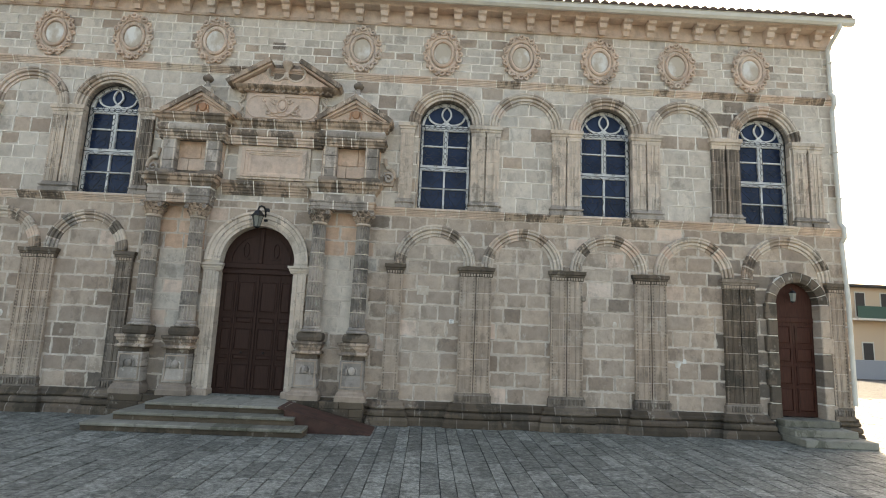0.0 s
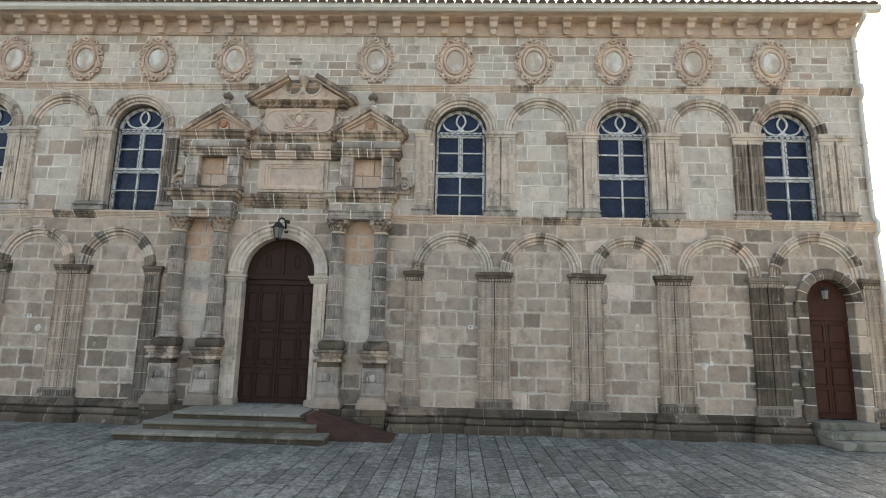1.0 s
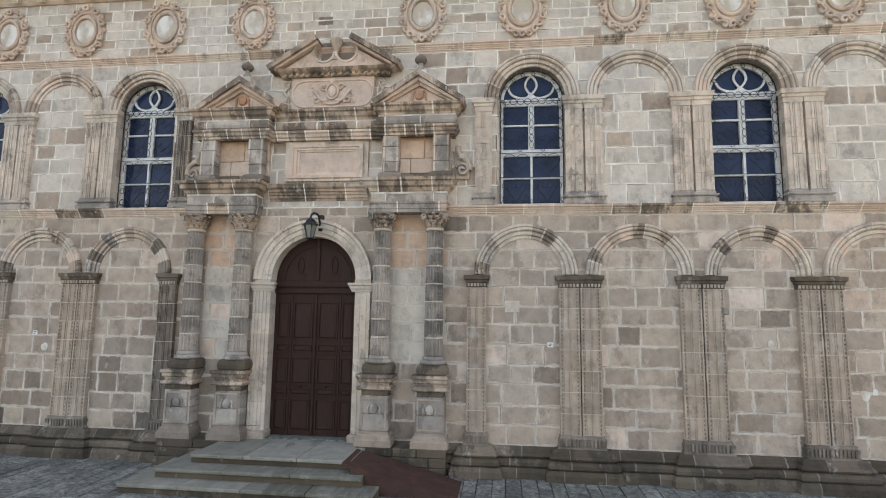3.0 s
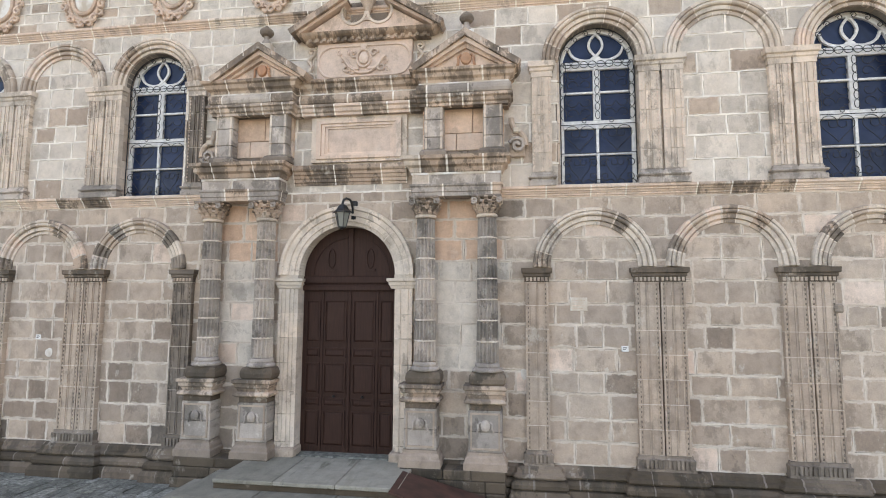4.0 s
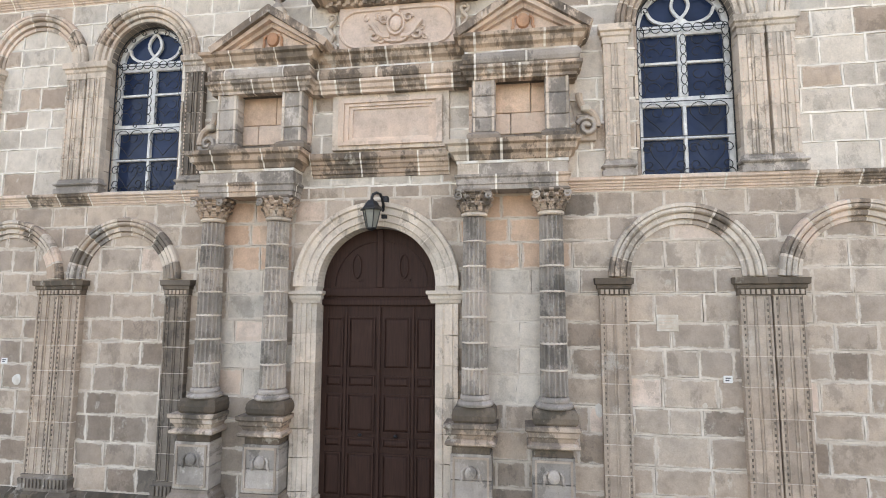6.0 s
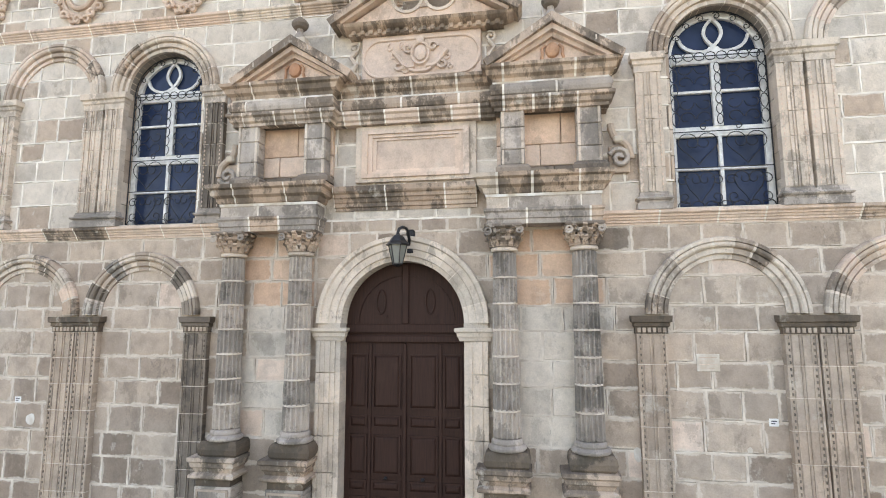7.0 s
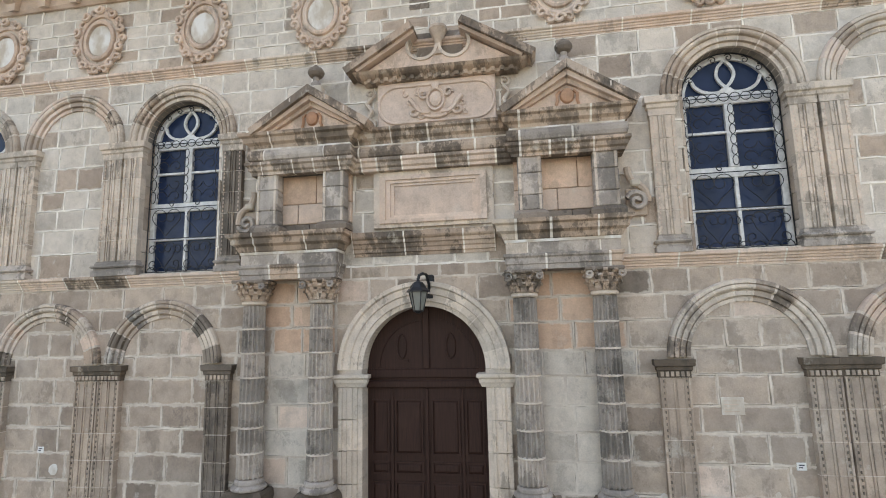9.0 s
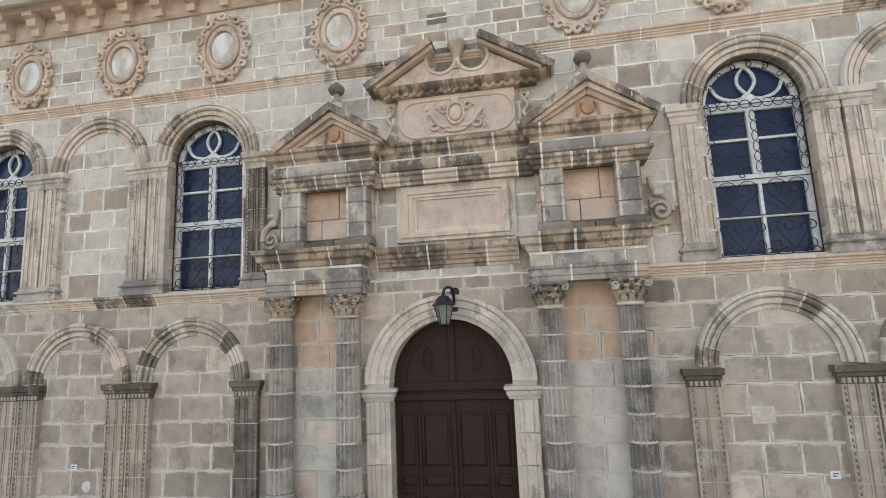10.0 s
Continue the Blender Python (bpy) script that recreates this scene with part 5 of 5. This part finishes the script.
# ---- downpipe ----
dp = thing("downpipe", 0, 0, 0, "cream painted metal downpipe at the corner", "downpipe")
part("pipe", tube([(12.93, -0.50, EAVES - 0.04), (12.93, -0.50, EAVES - 0.14), (12.93, -0.10, EAVES - 0.45), (12.93, -0.10, 7.85), (12.93, -0.18, 7.75), (12.93, -0.18, 7.55), (12.93, -0.10, 7.42), (12.93, -0.10, 4.75), (12.93, -0.20, 4.62), (12.93, -0.20, 4.40), (12.93, -0.10, 4.28), (12.93, -0.15, 3.40), (12.93, -0.17, 3.1), (12.93, -0.17, 0.75)], 0.048, 12), M_GUTTER, dp)
for z in (8.6, 6.4, 5.3, 2.4, 1.2):
    part("clamp", box(12.87, 12.99, -0.19 if z < 3 else -0.155, 0.0, z, z + 0.035, 0.004), M_GUTTER, dp)

# ---- small plates on the wall ----
def plate(name, x, z, w, h, label, category, bars, y=-0.012):
    ob = thing(name, x, y, z, label, category)
    part("panel", box(-w / 2, w / 2, -0.008, 0.012, -h / 2, h / 2, 0.003), M_SIGN, ob)
    for u0, u1, v0, v1 in bars:
        part("mark", box(u0 * w, u1 * w, -0.011, -0.007, v0 * h, v1 * h), M_INK, ob)


plate("wall_plate", 4.22, 2.17, 0.10, 0.085, "small white enamel plate on the ashlar wall", "sign", [(-0.3, 0.3, 0.1, 0.25), (-0.3, 0.1, -0.2, -0.05)])
plate("wall_plate", -5.58, 2.21, 0.10, 0.085, "small white enamel plate on the ashlar wall", "sign", [(-0.3, 0.3, 0.1, 0.25), (-0.3, 0.1, -0.2, -0.05)])
plate("wall_plate", 12.42, 2.78, 0.13, 0.10, "small white plate beside the side door", "sign", [(-0.3, 0.3, -0.15, 0.2)])
ob = thing("stone_plaque", 3.57, -0.010, 2.82, "small whitish stone plaque with worn illegible lines", "plaque")
part("slab", box(-0.125, 0.125, -0.012, 0.012, -0.10, 0.10, 0.004), M_LIME, ob)
for k in range(4):
    part("line", box(-0.095, 0.095 - 0.03 * (k % 2), -0.0145, -0.011, 0.055 - 0.04 * k, 0.063 - 0.04 * k), M_ROSE, ob)
tagged(part("floodlight", box(7.02, 7.12, -0.16, -0.08, 2.72, 2.84, 0.02), M_DARK), "small rusty stub on the wall", "stub")

# ---- lime patches left on single stones ----
for x, z, r in ((2.75, 1.77, 0.065), (-5.34, 1.95, 0.085), (7.79, 2.245, 0.055), (9.17, 1.47, 0.08), (9.32, 1.52, 0.05), (3.95, 1.86, 0.03)):
    bm = bmesh.new()
    edge = [(x + r * random.uniform(0.7, 1.15) * math.cos(2 * math.pi * k / 11), z + 1.2 * r * random.uniform(0.7, 1.15) * math.sin(2 * math.pi * k / 11)) for k in range(11)]
    add_prism(bm, edge, -0.022, 0.0)
    tagged(part("lime_patch", bm, M_LIME), "small whitish lime patch on an ashlar stone", "lime patch", "lime patches")

# ---- beyond the corner ----
fb = thing("far_house", 37.0, 26.0, 0, "peach rendered house with green balcony across the street", "house", kind="")
part("wall", box(-3.0, 10.0, 0.0, 8.0, 0.0, 6.3), M_FAR_WALL, fb)
part("roof", box(-3.4, 10.4, -0.5, 8.4, 6.3, 6.5, 0.05), M_FAR_DARK, fb)
bal = part("balcony", box(-3.0, 10.0, -1.0, 0.0, 3.9, 4.05), M_FAR_PALE, fb)
part("netting", box(-2.9, 10.0, -1.0, -0.96, 4.05, 4.9), M_GREEN, bal, "green netted railing")
for x in (-2.3, -0.4, 1.6):
    wd = part("window", box(x, x + 0.8, -0.03, 0.0, 4.1, 6.0), M_FAR_PALE, fb)
    part("pane", box(x + 0.08, x + 0.72, -0.05, -0.03, 4.2, 5.9), M_FAR_DARK, wd)
for x in (-2.0, 0.4):
    wd = part("window", box(x, x + 0.9, -0.03, 0.0, 0.9, 2.4), M_FAR_PALE, fb)
    part("pane", box(x + 0.1, x + 0.8, -0.05, -0.03, 1.0, 2.3), M_FAR_DARK, wd)
tagged(part("low_wall", box(30.0, 48.0, 22.0, 22.3, 0.0, 1.2), plain("grey render", (0.30, 0.31, 0.33), 0.9)), "low grey rendered wall before the far house", "wall", kind="structure")


# ---- ashlar of the front: one stone for each block ----
rng = random.Random(7)


def blocked(x, z0, z1):
    """How far an opening reaches to each side of its middle at this course, or None."""
    spans = []
    for cx, half, sill, spring in OPENINGS_LOW + OPENINGS_UP:
        if z1 <= sill or z0 >= spring + half:
            continue
        low = max(0.0, z0 - spring)
        w = math.sqrt(max(0.0, (half + 0.02) ** 2 - low * low))
        spans.append((cx - w, cx + w))
    return spans


stones = []
for z0, z1, rows, wide, x_from, x_to in ((PLINTH, STRING_MID, 12, (0.36, 0.66), LEFT, RIGHT), (STRING_MID, 4.62, 1, (0.34, 0.5), -2.46, 2.43), (4.62, STRING_TOP, 9, (0.36, 0.60), LEFT, RIGHT), (7.74, FRIEZE - 0.04, 6, (0.30, 0.46), LEFT, RIGHT), (0.0, PLINTH, 2, (0.4, 0.7), LEFT, RIGHT)):
    heights = [rng.uniform(0.85, 1.15) for _ in range(rows)]
    total = sum(heights)
    z = z0
    for h in heights:
        top = z + (z1 - z0) * h / total
        spans = blocked(0, z, top)
        x = x_from - rng.uniform(0, 0.3)
        while x < x_to:
            end = min(x + rng.uniform(*wide), x_to)
            if x_to - end < 0.15:
                end = x_to
            pieces = [(max(x, x_from), end)]
            for s0, s1 in spans:
                cut = []
                for a, b in pieces:
                    if b <= s0 or a >= s1:
                        cut.append((a, b))
                    else:
                        if s0 - a > 0.06:
                            cut.append((a, s0))
                        if b - s1 > 0.06:
                            cut.append((s1, b))
                pieces = cut
            stones += [(a, b, z, top) for a, b in pieces if b - a > 0.05]
            x = end
        z = top

CORNERS = [(-1, -1), (1, -1), (1, 1), (-1, 1)]
STONE_FACES = [(3, 2, 1, 0), (0, 1, 5, 4), (1, 2, 6, 5), (2, 3, 7, 6), (3, 0, 4, 7), (4, 5, 9, 8), (5, 6, 10, 9), (6, 7, 11, 10), (7, 4, 8, 11), (8, 9, 13, 12), (9, 10, 14, 13), (10, 11, 15, 14), (11, 8, 12, 15), (12, 13, 14, 15)]
EDGE = [1.0] * 12 + [0.0] * 4


def stone_points(w, h, r):
    """Back, shoulder and face of one block about its middle, a little uneven."""
    out = []
    gap, chamfer = 0.009, 0.006
    for y, inset in ((0.03, gap), (-0.001, gap), (-0.012, gap + chamfer), (-0.015, 0.085)):
        for sx, sz in CORNERS:
            j = r.uniform(-0.006, 0.006)
            out.append((sx * (w / 2 - inset) + j, y + (r.uniform(-0.004, 0.004) if y < 0 else 0), sz * (h / 2 - inset) + r.uniform(-0.005, 0.005)))
    return out


stones.sort(key=lambda s: abs((s[0] + s[1]) / 2 - 1.4) + 0.8 * abs((s[2] + s[3]) / 2 - 3.2))
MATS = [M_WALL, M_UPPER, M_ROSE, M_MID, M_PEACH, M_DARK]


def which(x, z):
    """The kind of stone: cleaner above, rosy between the columns, dark in a few stained places and more often in the
    low courses.
    """
    # areas of darker stone; the last two lie low on the wall
    darkened = any(x0 < x < x1 and z0 < z < z1 for x0, x1, z0, z1 in ((-3.3, -2.4, 0.4, 3.2), (-4.6, -3.2, 0.9, 2.2), (10.1, 11.2, 0.4, 4.4), (10.2, 10.9, 5.0, 7.5), (2.45, 2.8, 2.4, 4.3), (-3.0, -2.2, 4.7, 6.8), (2.3, 2.9, 6.2, 7.2), (-16.0, -2.4, 0.4, 1.5), (-2.5, 2.6, 0.4, 1.7)))
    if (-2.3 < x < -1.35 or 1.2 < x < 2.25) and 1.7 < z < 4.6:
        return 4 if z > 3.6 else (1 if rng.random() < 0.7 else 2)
    if darkened and rng.random() < (0.75 if x > 9 else 0.4):
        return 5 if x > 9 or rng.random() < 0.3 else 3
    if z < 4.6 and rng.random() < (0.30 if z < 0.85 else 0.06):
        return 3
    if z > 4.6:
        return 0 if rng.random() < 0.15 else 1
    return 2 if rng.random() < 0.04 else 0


unit = []
for m in MATS:
    unit.append([])
    for k in range(5):
        me = bpy.data.meshes.new("stone")
        me.from_pydata([(x / 0.5, y, z / 0.33) for x, y, z in stone_points(0.5, 0.33, rng)], [], STONE_FACES)
        me.materials.append(m)
        me.attributes.new("edge", "FLOAT", "POINT").data.foreach_set("value", EDGE)
        unit[-1].append(me)
joined = [([], []) for m in MATS]
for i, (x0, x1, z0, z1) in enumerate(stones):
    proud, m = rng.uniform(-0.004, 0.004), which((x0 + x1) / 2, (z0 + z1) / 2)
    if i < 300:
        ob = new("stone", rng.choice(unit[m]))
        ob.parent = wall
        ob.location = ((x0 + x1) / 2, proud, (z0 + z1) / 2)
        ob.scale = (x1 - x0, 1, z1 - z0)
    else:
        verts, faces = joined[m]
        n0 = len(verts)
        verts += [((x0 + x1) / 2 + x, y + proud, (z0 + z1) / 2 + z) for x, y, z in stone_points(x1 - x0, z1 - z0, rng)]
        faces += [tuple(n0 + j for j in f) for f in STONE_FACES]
# raised mortar pointing in the joints
pointing = {M_MORTAR: ([], []), M_POINT: ([], [])}
for x0, x1, z0, z1 in stones:
    verts, faces = pointing[M_POINT if z0 > 4.6 else M_MORTAR]
    bands = [(x0 - 0.004, x1 + 0.004, z0, True), (x0, x0, z0 + 0.008, False)]
    if min(abs(z1 - STRING_MID), abs(z1 - STRING_TOP), abs(z1 - FRIEZE + 0.04)) < 0.001:
        bands.append((x0 - 0.004, x1 + 0.004, z1, True))
    for a, b, c, flat in bands:
        y = rng.uniform(-0.021, -0.013)
        u0, u1 = (a, b) if flat else (c, z1 - 0.008)
        steps = max(2, round((u1 - u0) / 0.09))
        n0 = len(verts)
        for k in range(steps + 1):
            u = u0 + (u1 - u0) * k / steps
            drift = rng.uniform(-0.004, 0.004)
            lo, hi = -rng.uniform(0.009, 0.020) + drift, rng.uniform(0.008, 0.018) + drift
            for v, d in ((lo, 0.02), (lo + 0.003, y), (hi - 0.003, y), (hi, 0.02)):
                verts.append((u, d, c + v) if flat else (a + v, d, u))
        for k in range(steps):
            i = n0 + 4 * k
            for j in range(3):
                q = (i + j, i + 4 + j, i + 5 + j, i + 1 + j)
                faces.append(q if flat else q[::-1])
for m, (verts, faces) in pointing.items():
    tagged(raw("mortar_pointing", verts, faces, m, wall), kind="stuff")
for m, (verts, faces) in zip(MATS, joined):
    ob = tagged(raw("stones", verts, faces, m, wall), kind="stuff")
    ob.data.attributes.new("edge", "FLOAT", "POINT").data.foreach_set("value", EDGE * (len(verts) // 16))

# ---- paving: strips of long slabs running towards the front ----
slabs = []
x = -18.0
while x < 24.0:
    w = rng.uniform(0.19, 0.33)
    y = -17.0 + rng.uniform(-0.8, 0)
    while y < (-0.02 if x < RIGHT else 9.0):
        d = rng.uniform(0.35, 0.95)
        slabs.append((x, x + w, y, min(y + d, -0.02) if x < RIGHT else y + d))
        y += d
    x += w
slabs.sort(key=lambda s: abs((s[0] + s[1]) / 2 - 2.5) + 1.2 * abs((s[2] + s[3]) / 2 + 4.0))
slab_meshes = []
SLAB_FACES = [(3, 2, 1, 0)[::-1], (0, 1, 5, 4), (1, 2, 6, 5), (2, 3, 7, 6), (3, 0, 4, 7)]


def slab_points(w, d, r):
    out = []
    for z, inset in ((0.0, 0.010), (-0.03, 0.005)):
        for sx, sy in CORNERS:
            out.append((sx * (w / 2 - inset) + r.uniform(-0.004, 0.004), sy * (d / 2 - inset) + r.uniform(-0.004, 0.004), z + (r.uniform(-0.004, 0.003) if z == 0 else 0)))
    return out


for k in range(5):
    me = bpy.data.meshes.new("paving_slab")
    me.from_pydata([(x / 0.38, y / 0.9, z) for x, y, z in slab_points(0.38, 0.9, rng)], [], SLAB_FACES)
    me.materials.append(M_PAVE)
    slab_meshes.append(me)
verts, faces = [], []
for i, (x0, x1, y0, y1) in enumerate(slabs):
    if i < 300:
        ob = new("paving_slab", rng.choice(slab_meshes))
        ob.parent = ground
        ob.location = ((x0 + x1) / 2, (y0 + y1) / 2, rng.uniform(-0.004, 0.003))
        ob.scale = (x1 - x0, y1 - y0, 1)
    else:
        n0, lift = len(verts), rng.uniform(-0.004, 0.003)
        verts += [((x0 + x1) / 2 + x, (y0 + y1) / 2 + y, z + lift) for x, y, z in slab_points(x1 - x0, y1 - y0, rng)]
        faces += [tuple(n0 + j for j in f) for f in SLAB_FACES]
tagged(raw("paving_slabs", verts, faces, M_PAVE, ground), kind="stuff")
